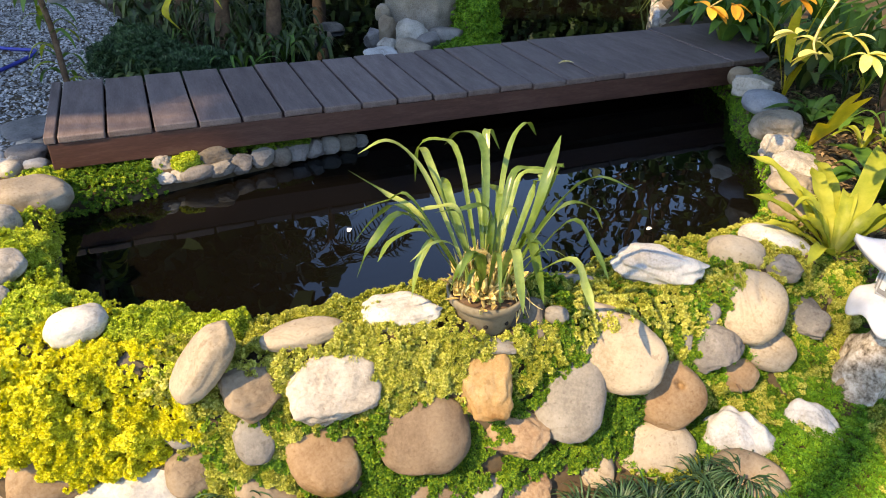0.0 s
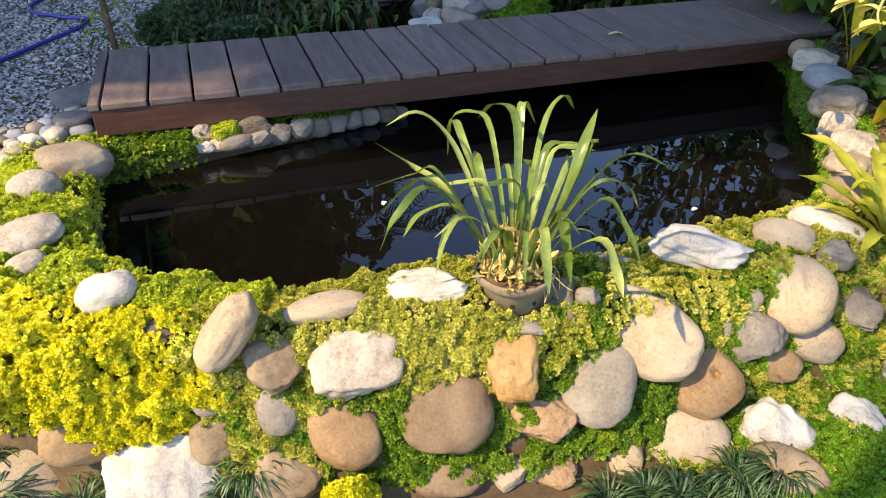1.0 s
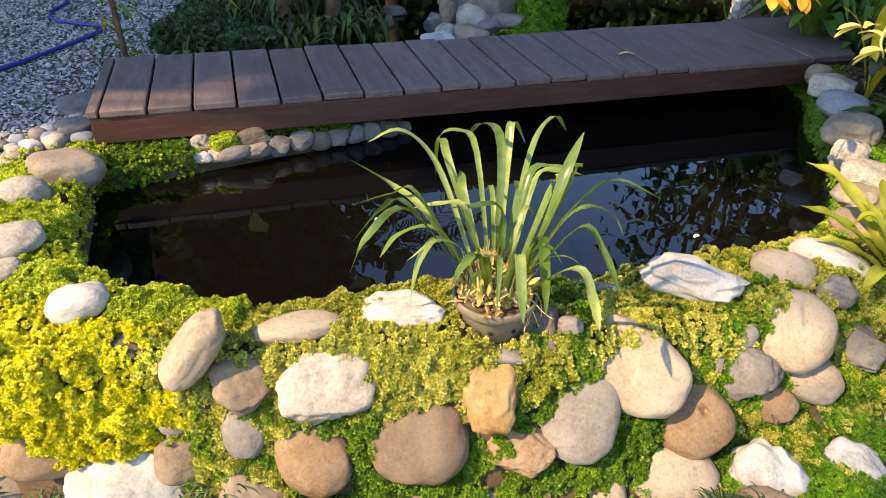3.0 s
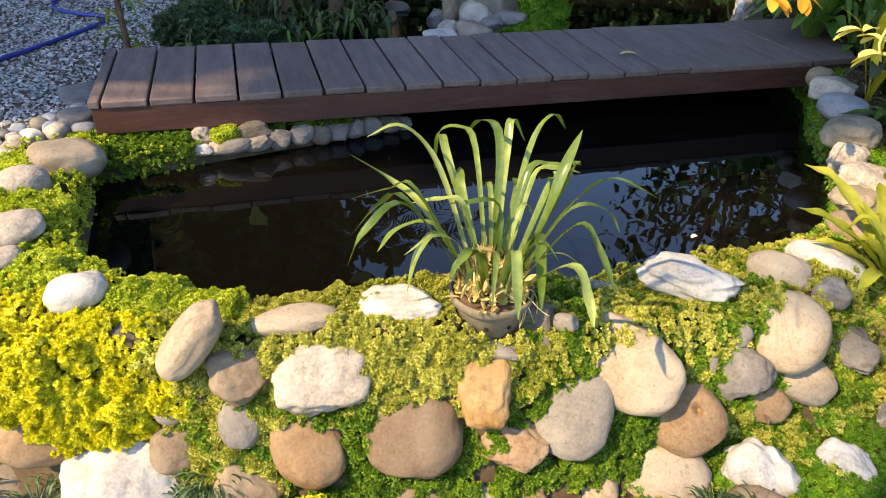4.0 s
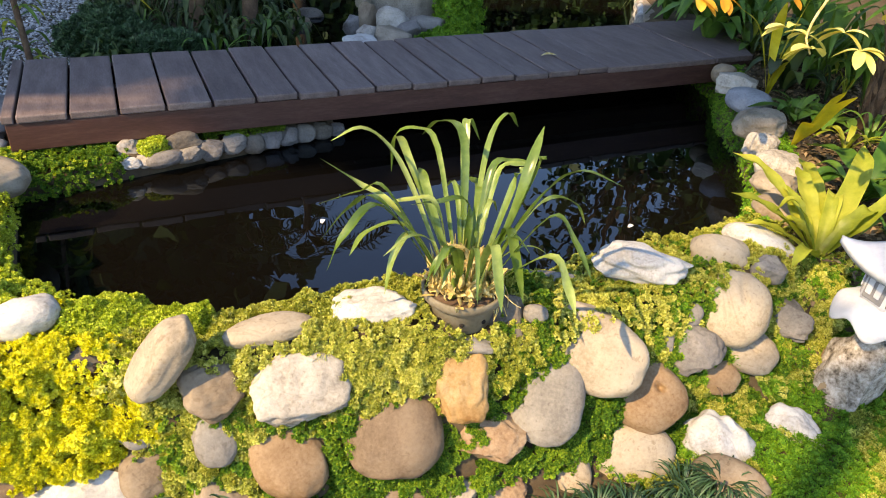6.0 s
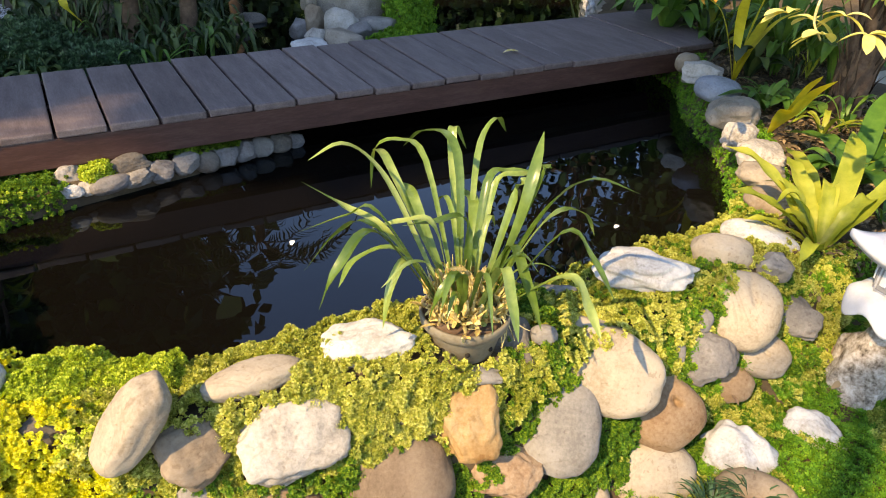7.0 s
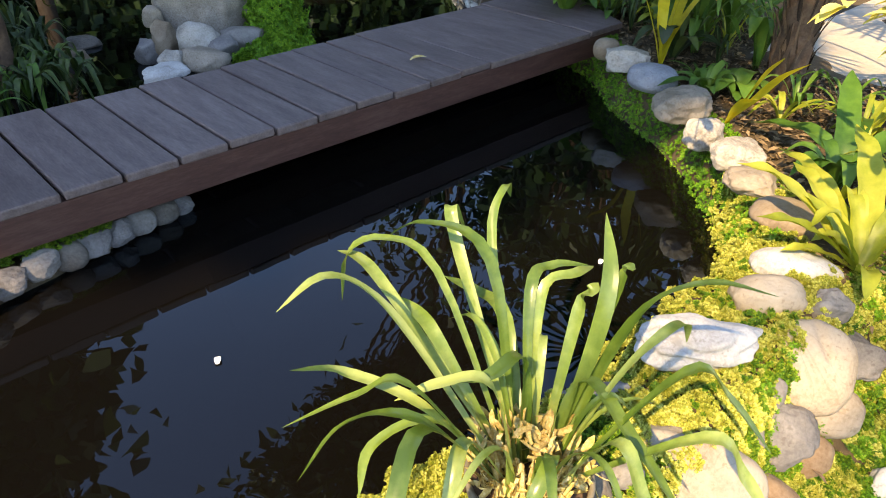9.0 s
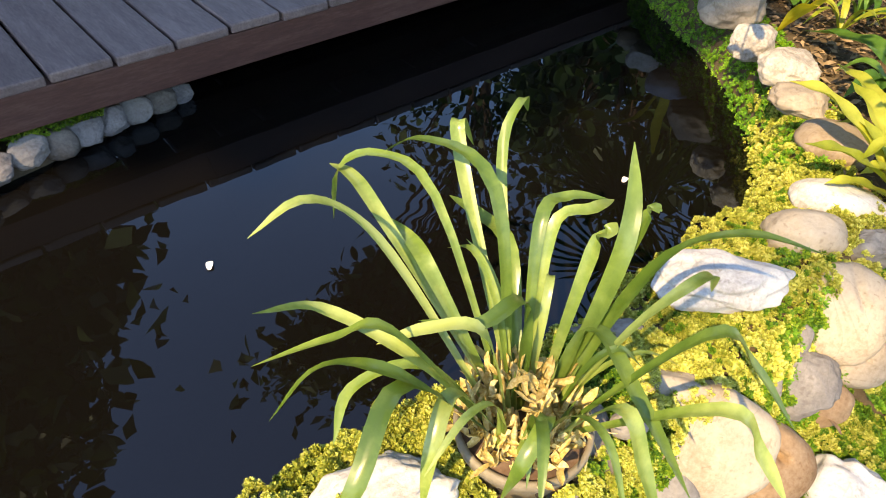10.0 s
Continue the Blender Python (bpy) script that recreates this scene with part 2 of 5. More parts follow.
FACE_Y = [-0.55, -0.92, -1.06, -1.13, -1.21, -1.26, -1.30, -1.36, -1.39, -1.40, -1.43, -1.60]


def step(a, b, v):
    u = np.clip((v - a) / (b - a), 0, 1)
    return u * u * (3 - 2 * u)


def shore_distance(x, y):
    """Metres from the pond's rim: negative over the water."""
    best, inside = np.full(x.shape, 1e9), np.zeros(x.shape, bool)
    for (ax, ay), (bx, by) in zip(SHORE, SHORE[1:] + SHORE[:1]):
        ex, ey = bx - ax, by - ay
        u = np.clip(((x - ax) * ex + (y - ay) * ey) / (ex * ex + ey * ey), 0, 1)
        best = np.minimum(best, np.hypot(x - ax - u * ex, y - ay - u * ey))
        if ay != by:
            inside ^= ((ay > y) != (by > y)) & (x < ex * (y - ay) / (by - ay) + ax)
    return np.where(inside, -best, best)


def land(x, y):
    """Height of the ground, the bank round the pond and its bed."""
    x, y = np.asarray(x, float), np.asarray(y, float)
    front = 0.0 + 0.13 * step(0.9, 1.7, x) + 0.03 * np.sin(3 * x + 1) * np.sin(2.3 * y)
    garden = 0.36 + 0.0 * x
    gravel = 0.23 + 0.0 * x
    back = gravel + (garden - gravel) * step(1.0, 1.6, x)
    low = np.where(x > 1.6, front + (garden - front) * step(-1.62, -1.25, y + 0.10 * step(1.6, 2.2, x)), front)
    low = np.where(x < -0.3, front + (gravel - front) * step(-0.75, -0.15, y), low)
    low = np.where(y > 0.2, back, low)
    top = 0.36 - 0.09 * step(-0.28, -0.1, y) * (1 - step(1.6, 2.0, x))
    top = top + 0.012 * np.sin(7 * x + 3 * y) + 0.01 * np.sin(11 * y - 5 * x)
    face = 0.3 + (y - np.interp(x, FACE_X, FACE_Y)) * 2.3
    left = 0.3 + (x + 0.27 - 0.02 * y) * 1.1
    bank = np.minimum(np.minimum(top, face), left)
    near = (y < 0.12) | (x > 1.0)
    z = np.where(near & (y < 0.25), np.maximum(bank, low), low)
    d = shore_distance(x, y)
    return np.minimum(z, np.maximum(0.35 - 0.08 * step(-0.28, -0.1, y) + d * 6.0, -0.35))


# ---- ground and water ----
def axis(lo, a, b, hi, fine):
    inner = np.arange(a, b + 1e-6, fine)
    grow = np.cumsum(fine * 1.25 ** np.arange(1, 45))
    return np.unique(np.clip(np.concatenate([[lo, hi], inner, a - grow, b + grow]), lo, hi))


gx, gy = axis(-60, -0.7, 3.1, 60, 0.02), axis(-60, -1.9, 0.4, 60, 0.02)
GX, GY = np.meshgrid(gx, gy)
GZ = land(GX, GY)
nx, ny = len(gx), len(gy)
rows_i, cols_i = np.meshgrid(np.arange(ny - 1), np.arange(nx - 1), indexing="ij")
corner = (rows_i * nx + cols_i).ravel()
ground = new("ground", mesh_from("ground", np.stack([GX, GY, GZ], -1).reshape(-1, 3), np.stack([corner, corner + 1, corner + nx + 1, corner + nx], -1).tolist(), SOIL))
tagged(ground, "dark damp soil of the garden and the pond's bank", "ground", kind="structure")

rim = []
for i, (x, y) in enumerate(SHORE):
    (px_, py_), (qx, qy) = SHORE[i - 1], SHORE[(i + 1) % len(SHORE)]
    nrm = Vector((qy - py_, px_ - qx)).normalized()
    rim.append((x + nrm.x * 0.02, y + nrm.y * 0.02, 0.2))
bm = bmesh.new()
bm.faces.new([bm.verts.new(v) for v in rim])
bmesh.ops.triangulate(bm, faces=bm.faces[:])
pond = tagged(new("water", bm_mesh("water", bm, WATER, False)), "still dark pond water mirroring trees and sky", "water", kind="structure")


# ---- stones of the pond's wall ----
def stone_mesh(w, h, d, shape, mat, seed, level=4):
    rnd = random.Random(seed)
    bm = bmesh.new()
    bmesh.ops.create_icosphere(bm, subdivisions=level, radius=1.0)
    off = Vector((rnd.uniform(-50, 50), rnd.uniform(-50, 50), rnd.uniform(-50, 50)))
    power = {"round": 2.4, "rough": 3.0, "pitted": 3.2, "layered": 2.5, "block": 4.2}[shape]
    cuts = [(Vector((rnd.gauss(0, 1), rnd.gauss(0, 0.6), rnd.gauss(0, 1))).normalized(), rnd.uniform(*((0.9, 0.99) if shape == "round" else (0.74, 0.95)))) for _ in range({"round": 3, "layered": 4}.get(shape, 6))]
    for v in bm.verts:
        c = v.co
        k = (abs(c.x) ** power + abs(c.y) ** power + abs(c.z) ** power) ** (-1 / power)
        c = c * k
        for nrm, dist in cuts:
            over = c.dot(nrm) - dist
            if over > 0:
                c = c - nrm * over * (0.55 if shape == "round" else 0.85)
        lump = noise.noise(c * 1.1 + off) * (0.07 if shape == "round" else 0.12) + noise.noise(c * 2.6 + off) * (0.045 if shape == "round" else 0.09) + noise.noise(c * 9 + off) * 0.012 + noise.noise(c * 22 - off) * 0.006
        if shape in ("rough", "pitted", "block"):
            lump += noise.noise(c * 6 + off) * 0.05 - (0.10 * max(0, noise.noise(c * 4.5 - off) - 0.15) if shape == "pitted" else 0)
        if shape == "layered":
            lump += 0.05 * math.sin(9 * (c.z + 0.5 * c.x) + 5 * noise.noise(c * 1.5 + off))
        c = c * (1 + lump)
        v.co = Vector((c.x * w / 1.88, c.y * d / 1.88, c.z * h / 1.88))
    for axis_k, full in ((0, w), (1, d), (2, h)):
        lo, hi = min(v.co[axis_k] for v in bm.verts), max(v.co[axis_k] for v in bm.verts)
        for v in bm.verts:
            v.co[axis_k] = (v.co[axis_k] - (lo + hi) / 2) * full / (hi - lo)
    return bm_mesh("stone", bm, mat)


wall = thing("wall_pond", pose(0.9, -1.3, 0), "low dry wall of rounded river stones round the pond", "wall", kind="structure")
WALL_STONES = []
STONE_OBS = []


def stone(x, y, z, w, h, d, yaw, pitch, roll, shape, tone):
    """One stone of the wall; its face is w by h and looks along yaw, tipped up by pitch."""
    if pitch > 25:
        w, h = w * 1.06, h * 1.06
    m = pose(x, y, z, -pitch, 0, yaw) @ pose(0, 0.014 if pitch > 25 else 0.0, 0, 0, -roll, 0)
    ob = part("stone", stone_mesh(w, h, d, shape, STONES[tone], len(WALL_STONES) * 7 + 3, 5 if max(w, h) > 0.06 else 4), wall)
    ob.matrix_basis = Matrix.Translation((-0.9, 1.3, 0)) @ m
    WALL_STONES.append((m.inverted(), w / 2, h / 2, d / 2))
    STONE_OBS.append(ob)
    return ob




def dent(ob, line, radius, depth):
    """Presses a groove or hole into a stone's face along a line of (x, z), in halves of its width and height."""
    half = max(v.co.x for v in ob.data.vertices), max(v.co.z for v in ob.data.vertices)
    pts = [Vector((a * half[0], b * half[1])) for a, b in line]
    for v in ob.data.vertices:
        if v.co.y < 0.2 * half[0]:
            q = Vector((v.co.x, v.co.z))
            best = 1.0
            for a, b in zip(pts, pts[1:] + pts[-1:]):
                e = b - a
                u = min(1, max(0, (q - a).dot(e) / e.length_squared)) if e.length > 0 else 0
                best = min(best, (q - a - e * u).length)
            if best < radius:
                v.co.y += depth * (1 - (best / radius) ** 2) ** 1.5


stone(-0.133, -0.492, 0.385, 0.132, 0.100, 0.103, 16, 0, 0, "round", "pale")
stone(-0.127, -0.740, 0.382, 0.178, 0.074, 0.13, 18, 0, 10, "round", "pale")
stone(-0.106, -0.864, 0.382, 0.090, 0.050, 0.070, 19, 0, 10, "round", "pale")
stone(-0.051, -0.337, 0.380, 0.205, 0.105, 0.150, 13, 0, -12, "round", "beige")
stone(0.071, -1.038, 0.392, 0.126, 0.079, 0.088, 14, 0, 5, "round", "white")
stone(0.298, -1.242, 0.388, 0.182, 0.078, 0.105, 5, 0, 50, "round", "cream")
stone(0.180, -1.151, 0.348, 0.089, 0.059, 0.033, 11, 37, -15, "block", "dark")
stone(0.499, -1.220, 0.384, 0.178, 0.050, 0.075, -5, 0, 3, "round", "cream")
stone(0.714, -1.233, 0.388, 0.178, 0.082, 0.105, -16, 0, 8, "rough", "white")
stone(0.536, -1.317, 0.305, 0.185, 0.148, 0.083, -7, 43, -8, "pitted", "pale")
stone(0.376, -1.278, 0.310, 0.112, 0.112, 0.062, 2, 41, 0, "block", "tan")
stone(0.368, -1.312, 0.220, 0.082, 0.103, 0.05, 2, 45, 0, "round", "grey")
stone(0.493, -1.362, 0.169, 0.138, 0.168, 0.077, -5, 48, 25, "round", "orange")
stone(0.700, -1.399, 0.197, 0.197, 0.173, 0.097, -17, 47, 0, "round", "brown")
stone(0.752, -1.346, 0.309, 0.081, 0.067, 0.037, -19, 42, 0, "block", "dark")
stone(0.862, -1.354, 0.348, 0.130, 0.039, 0.051, -25, 40, 0, "block", "grey")
stone(0.846, -1.398, 0.274, 0.112, 0.142, 0.075, -25, 43, 0, "block", "ochre")
stone(0.968, -1.343, 0.362, 0.090, 0.120, 0.05, -29, 38, 12, "block", "dark")
stone(0.904, -1.442, 0.157, 0.148, 0.117, 0.065, -29, 47, 10, "pitted", "rust")
stone(1.036, -1.437, 0.212, 0.158, 0.192, 0.090, -36, 44, 0, "round", "grey")
stone(1.148, -1.400, 0.290, 0.266, 0.178, 0.092, -41, 39, -14, "round", "cream")
stone(1.276, -1.458, 0.180, 0.208, 0.160, 0.092, -46, 41, -25, "round", "orange")
stone(1.353, -1.417, 0.270, 0.056, 0.101, 0.032, -46, 37, 0, "round", "grey")
stone(1.410, -1.430, 0.248, 0.180, 0.128, 0.072, -49, 36, -10, "rough", "slate")
stone(1.540, -1.423, 0.318, 0.172, 0.176, 0.111, -52, 33, 0, "round", "cream")
stone(1.572, -1.468, 0.222, 0.158, 0.105, 0.064, -54, 35, -5, "round", "beige")
stone(1.466, -1.462, 0.176, 0.165, 0.092, 0.050, -52, 38, 0, "round", "orange")
stone(1.372, -1.277, 0.388, 0.235, 0.093, 0.119, -43, 0, 5, "layered", "white")
stone(1.591, -1.305, 0.388, 0.144, 0.099, 0.093, -49, 0, 0, "round", "cream")
stone(1.728, -1.303, 0.388, 0.192, 0.081, 0.104, -53, 0, -10, "round", "white")
stone(1.660, -1.400, 0.388, 0.085, 0.069, 0.055, -55, 0, 0, "rough", "grey")
stone(1.692, -1.436, 0.280, 0.175, 0.092, 0.056, -58, 31, -10, "block", "slate")
stone(1.421, -1.401, 0.320, 0.078, 0.060, 0.033, -49, 33, 0, "round", "slate")
stone(1.035, -1.352, 0.380, 0.055, 0.043, 0.035, -33, 0, 0, "round", "grey")
stone(1.045, -1.362, 0.312, 0.092, 0.080, 0.045, -33, 39, 0, "round", "grey")
stone(1.151, -1.222, 0.355, 0.132, 0.045, 0.058, -34, 34, 5, "block", "grey")
stone(1.236, -1.541, 0.055, 0.172, 0.150, 0.088, -46, 46, 15, "round", "cream")
stone(1.405, -1.606, 0.084, 0.162, 0.150, 0.100, -54, 43, -20, "layered", "white")
stone(1.090, -1.507, 0.038, 0.082, 0.106, 0.046, -39, 48, 20, "round", "cream")
stone(0.820, -1.475, 0.047, 0.075, 0.083, 0.042, -26, 51, -35, "rough", "beige")
stone(0.918, -1.492, 0.033, 0.108, 0.080, 0.045, -31, 51, 0, "rough", "rust")
stone(0.696, -1.450, 0.054, 0.168, 0.095, 0.053, -18, 52, 5, "round", "brown")
stone(1.585, -1.652, 0.112, 0.135, 0.112, 0.078, -61, 38, 0, "rough", "white")
stone(1.363, -1.696, 0.075, 0.167, 0.119, 0.066, -58, 44, 0, "round", "tan")
stone(-0.153, -1.167, 0.009, 0.236, 0.165, 0.093, 25, 44, 0, "round", "cream")
stone(0.123, -1.284, 0.077, 0.225, 0.199, 0.111, 15, 47, -15, "rough", "white")
stone(0.003, -1.187, 0.157, 0.208, 0.128, 0.071, 19, 42, -5, "round", "orange")
stone(0.241, -1.284, 0.149, 0.108, 0.101, 0.056, 9, 46, 0, "round", "tan")
stone(0.374, -1.358, 0.093, 0.150, 0.131, 0.073, 2, 50, -10, "rough", "tan")
stone(0.240, -1.248, 0.220, 0.079, 0.054, 0.030, 8, 43, 0, "round", "grey")
stone(2.730, -0.132, 0.392, 0.107, 0.087, 0.086, -50, 0, 0, "round", "tan")
stone(2.674, -0.263, 0.392, 0.167, 0.101, 0.133, -51, 0, 0, "rough", "pale")
stone(2.559, -0.446, 0.392, 0.179, 0.099, 0.143, -53, 0, -5, "round", "blue")
stone(2.407, -0.649, 0.388, 0.185, 0.115, 0.150, -54, 0, 5, "rough", "beige")
stone(2.236, -0.818, 0.392, 0.113, 0.097, 0.090, -55, 0, 0, "rough", "pale")
stone(2.178, -0.951, 0.392, 0.152, 0.090, 0.122, -57, 0, 0, "rough", "pale")
stone(2.043, -1.054, 0.392, 0.138, 0.065, 0.111, -58, 0, 0, "rough", "beige")
stone(1.929, -1.194, 0.392, 0.167, 0.081, 0.134, -60, 0, -5, "round", "tan")
stone(0.452, 0.006, 0.274, 0.165, 0.082, 0.06, -1, 12, 10, "block", "dark")
stone(0.294, -0.007, 0.274, 0.086, 0.076, 0.043, 3, 23, 0, "pitted", "pale")
stone(0.354, -0.046, 0.252, 0.081, 0.055, 0.031, 1, 24, 0, "pitted", "pale")
stone(0.298, -0.059, 0.252, 0.065, 0.042, 0.024, 3, 24, 0, "pitted", "white")
stone(0.551, -0.009, 0.245, 0.103, 0.076, 0.043, -4, 23, 0, "rough", "slate")
stone(0.635, 0.012, 0.249, 0.094, 0.077, 0.043, -6, 23, 0, "pitted", "grey")
stone(0.705, 0.026, 0.237, 0.084, 0.076, 0.042, -7, 23, 0, "round", "dark")
stone(0.771, 0.044, 0.240, 0.089, 0.074, 0.042, -9, 23, 0, "rough", "slate")
stone(0.838, 0.058, 0.238, 0.075, 0.075, 0.042, -10, 23, 0, "pitted", "slate")
stone(0.904, 0.076, 0.235, 0.087, 0.071, 0.040, -12, 22, 0, "round", "grey")
stone(0.972, 0.091, 0.230, 0.092, 0.068, 0.038, -13, 22, 0, "rough", "dark")
stone(1.036, 0.109, 0.222, 0.071, 0.055, 0.031, -14, 22, 0, "pitted", "slate")
stone(0.401, -0.047, 0.248, 0.126, 0.055, 0.072, 0, 24, 8, "round", "slate")
stone(0.480, -0.032, 0.246, 0.113, 0.055, 0.072, -2, 24, 8, "rough", "grey")

dent(STONE_OBS[21], [(0.28, 0.4), (0.34, 0.38)], 0.010, 0.03)
dent(STONE_OBS[24], [(0.05, 1.05), (0.12, 0.6), (0.3, 0.25)], 0.009, 0.010)
dent(STONE_OBS[25], [(0.2, 0.2), (0.35, 0.1)], 0.006, 0.008)

# ---- footbridge ----
bridge = thing("footbridge", pose(0, 0, 0.305), "low footbridge of dark red-brown painted planks across the pond", "bridge")
SEAMS = [0.0, 0.147, 0.291, 0.434, 0.580, 0.725, 0.870, 1.015, 1.158, 1.303, 1.448, 1.594, 1.744, 1.902, 2.050, 2.200, 2.802, 3.0]
for k in range(17):
    gap = 0.004 if k < 12 else 0.0032
    x0, x1 = SEAMS[k] + gap, SEAMS[k + 1] - gap
    lift = 0.002 * math.sin(k * 4.1)
    back = 0.585 + 0.006 * math.sin(k * 2.7) + 0.055 * min(1.0, max(0.0, (x0 - 1.4) / 1.4))
    me = box("plank", x0, x1, -0.004 + 0.003 * math.sin(k * 1.9), back, 0.09 + lift, 0.115 + lift, DECK, 0.005)
    if k == 16:
        # the last board is cut askew
        for v in me.vertices:
            if v.co.x > 2.9:
                v.co.x += 0.03 + 0.36 * max(0.0, v.co.y) / 0.6
    part("plank", me, bridge)
part("end_board", box("end_board", -0.036, -0.003, -0.002, 0.588, 0.09, 0.116, DECK, 0.004), bridge)
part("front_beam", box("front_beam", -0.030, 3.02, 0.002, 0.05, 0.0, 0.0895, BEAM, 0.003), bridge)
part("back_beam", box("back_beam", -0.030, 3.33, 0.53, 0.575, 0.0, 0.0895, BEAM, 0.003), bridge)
# unseen bar added under the planks to keep light out of their gaps
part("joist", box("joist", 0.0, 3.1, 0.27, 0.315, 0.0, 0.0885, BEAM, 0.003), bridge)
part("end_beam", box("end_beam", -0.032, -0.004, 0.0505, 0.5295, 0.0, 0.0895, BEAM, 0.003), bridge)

# ---- flowerpot ----
pot = thing("flowerpot", pose(0.89, -1.285, 0.360), "grey-brown clay orchid pot with round drain holes, on a flat stone", "flowerpot")
profile = [(0.0, 0.0), (0.050, 0.0), (0.053, 0.004), (0.062, 0.06), (0.067, 0.072), (0.0725, 0.076), (0.074, 0.095), (0.072, 0.098), (0.068, 0.097), (0.066, 0.085), (0.058, 0.04), (0.0, 0.03)]
WALL_STONES.append((pose(0.89, -1.285, 0.41).inverted(), 0.095, 0.09, 0.095))
profile = [(r0 * 1.18, z0 * 0.88) for r0, z0 in profile]
part("bowl", lathe("bowl", profile, CLAY), pot)
part("potting_bark", lathe("potting_bark", [(0.0, 0.088), (0.036, 0.087), (0.0795, 0.081)], BARK), pot)
# near-black discs on the bowl stand for the dark inside of its holes
HOLE_SHADE = material("drain_hole", [(0.01, 0.008, 0.006), (0.015, 0.012, 0.01), (0.02, 0.016, 0.012)], 20, 0.9, 0, 50)
hole = lathe("drain_hole", [(0.0, 0.002), (0.0045, 0.002), (0.0052, 0.0)], HOLE_SHADE, 16)
for k in range(9):
    a = radians(40 * k - 75)
    rad = 0.0692
    part("drain_hole", hole, pot, "", pose(rad * math.cos(a), rad * math.sin(a), 0.032, 0, 81, math.degrees(a)))


# ---- low growth on the wall ----
def mesh_big(name, verts, faces, mat, smooth=False):
    """verts (n, k, 3) of n alike pieces, faces (m, 4) of one piece."""
    n, k, _ = verts.shape
    f = (faces[None] + (np.arange(n) * k)[:, None, None]).reshape(-1, faces.shape[1])
    me = bpy.data.meshes.new(name)
    me.vertices.add(n * k)
    me.vertices.foreach_set("co", verts.reshape(-1).astype(np.float32))
    me.loops.add(f.size)
    me.loops.foreach_set("vertex_index", f.reshape(-1).astype(np.int32))
    me.polygons.add(len(f))
    me.polygons.foreach_set("loop_start", (np.arange(len(f)) * f.shape[1]).astype(np.int32))
    if smooth:
        me.polygons.foreach_set("use_smooth", np.ones(len(f), bool))
    me.materials.append(mat)
    me.update(calc_edges=True)
    return me


def frames_on(normals, rng, tilt=0.35):
    """Turning matrices whose third axis leans about each normal."""
    n = normals + rng.normal(0, tilt, normals.shape)
    n /= np.linalg.norm(n, axis=1, keepdims=True)
    a = rng.normal(0, 1, n.shape)
    u = np.cross(n, a)
    u /= np.linalg.norm(u, axis=1, keepdims=True)
    return np.stack([u, np.cross(n, u), n], -1)


def scatter_mesh(name, template, faces, points, normals, sizes, mat, rng, tilt=0.35):
    m = frames_on(normals, rng, tilt)
    v = np.einsum("nij,kj->nki", m, template) * sizes[:, None, None] + points[:, None, :]
    return mesh_big(name, v, faces, mat)


def rosette(leaves, length, width, rise, droop=0.0, layers=1):
    """Small leaves round a stem: each a kite with a raised middle, two faces."""
    verts, faces = [], []
    for layer in range(layers):
        s = 1 - 0.3 * layer
        for k in range(leaves):
            a = 2 * math.pi * (k + 0.5 * layer) / leaves
            c, q = math.cos(a), math.sin(a)
            o = len(verts)
            for r, side, z in ((0.06, 0, 0.12 * layer), (0.62, -width, rise * 0.7 + 0.3 * layer), (1.0, 0, rise - droop + 0.42 * layer), (0.62, width, rise * 0.7 + 0.3 * layer)):
                verts.append(((r * c - side * q) * s * length, (r * q + side * c) * s * length, z * length))
            faces.append((o, o + 1, o + 2, o + 3))
    return np.array(verts), np.array(faces)


def on_land(x, y):
    e = 0.006
    z = land(x, y)
    n = np.stack([-(land(x + e, y) - land(x - e, y)) / (2 * e), -(land(x, y + e) - land(x, y - e)) / (2 * e), np.ones_like(x)], -1)
    steep = np.linalg.norm(n, axis=1)
    return np.stack([x, y, z], -1), n / steep[:, None], steep


def wobble(p, scale, seed):
    """Smooth noise of places, about -1 to 1."""
    o = Vector((seed * 1.7, seed * 2.3, seed * 0.9))
    k = scale / 4.0
    return np.array([1.5 * noise.noise(Vector(q) * k + o) + 0.5 * noise.noise(Vector(q) * (k * 2.7) - o) for q in p.tolist()]) if len(p) else np.zeros(0)


def clear_of_stones(p, grow=1.0):
    ok = np.ones(len(p), bool)
    for inv, a, b, c in WALL_STONES:
        m = np.array(inv)
        q = p @ m[:3, :3].T + m[:3, 3]
        ok &= np.abs(q[:, 0] / (a * grow)) ** 2.6 + np.abs(q[:, 1] / (c * grow)) ** 2.6 + np.abs(q[:, 2] / (b * grow)) ** 2.6 > 1
    return ok


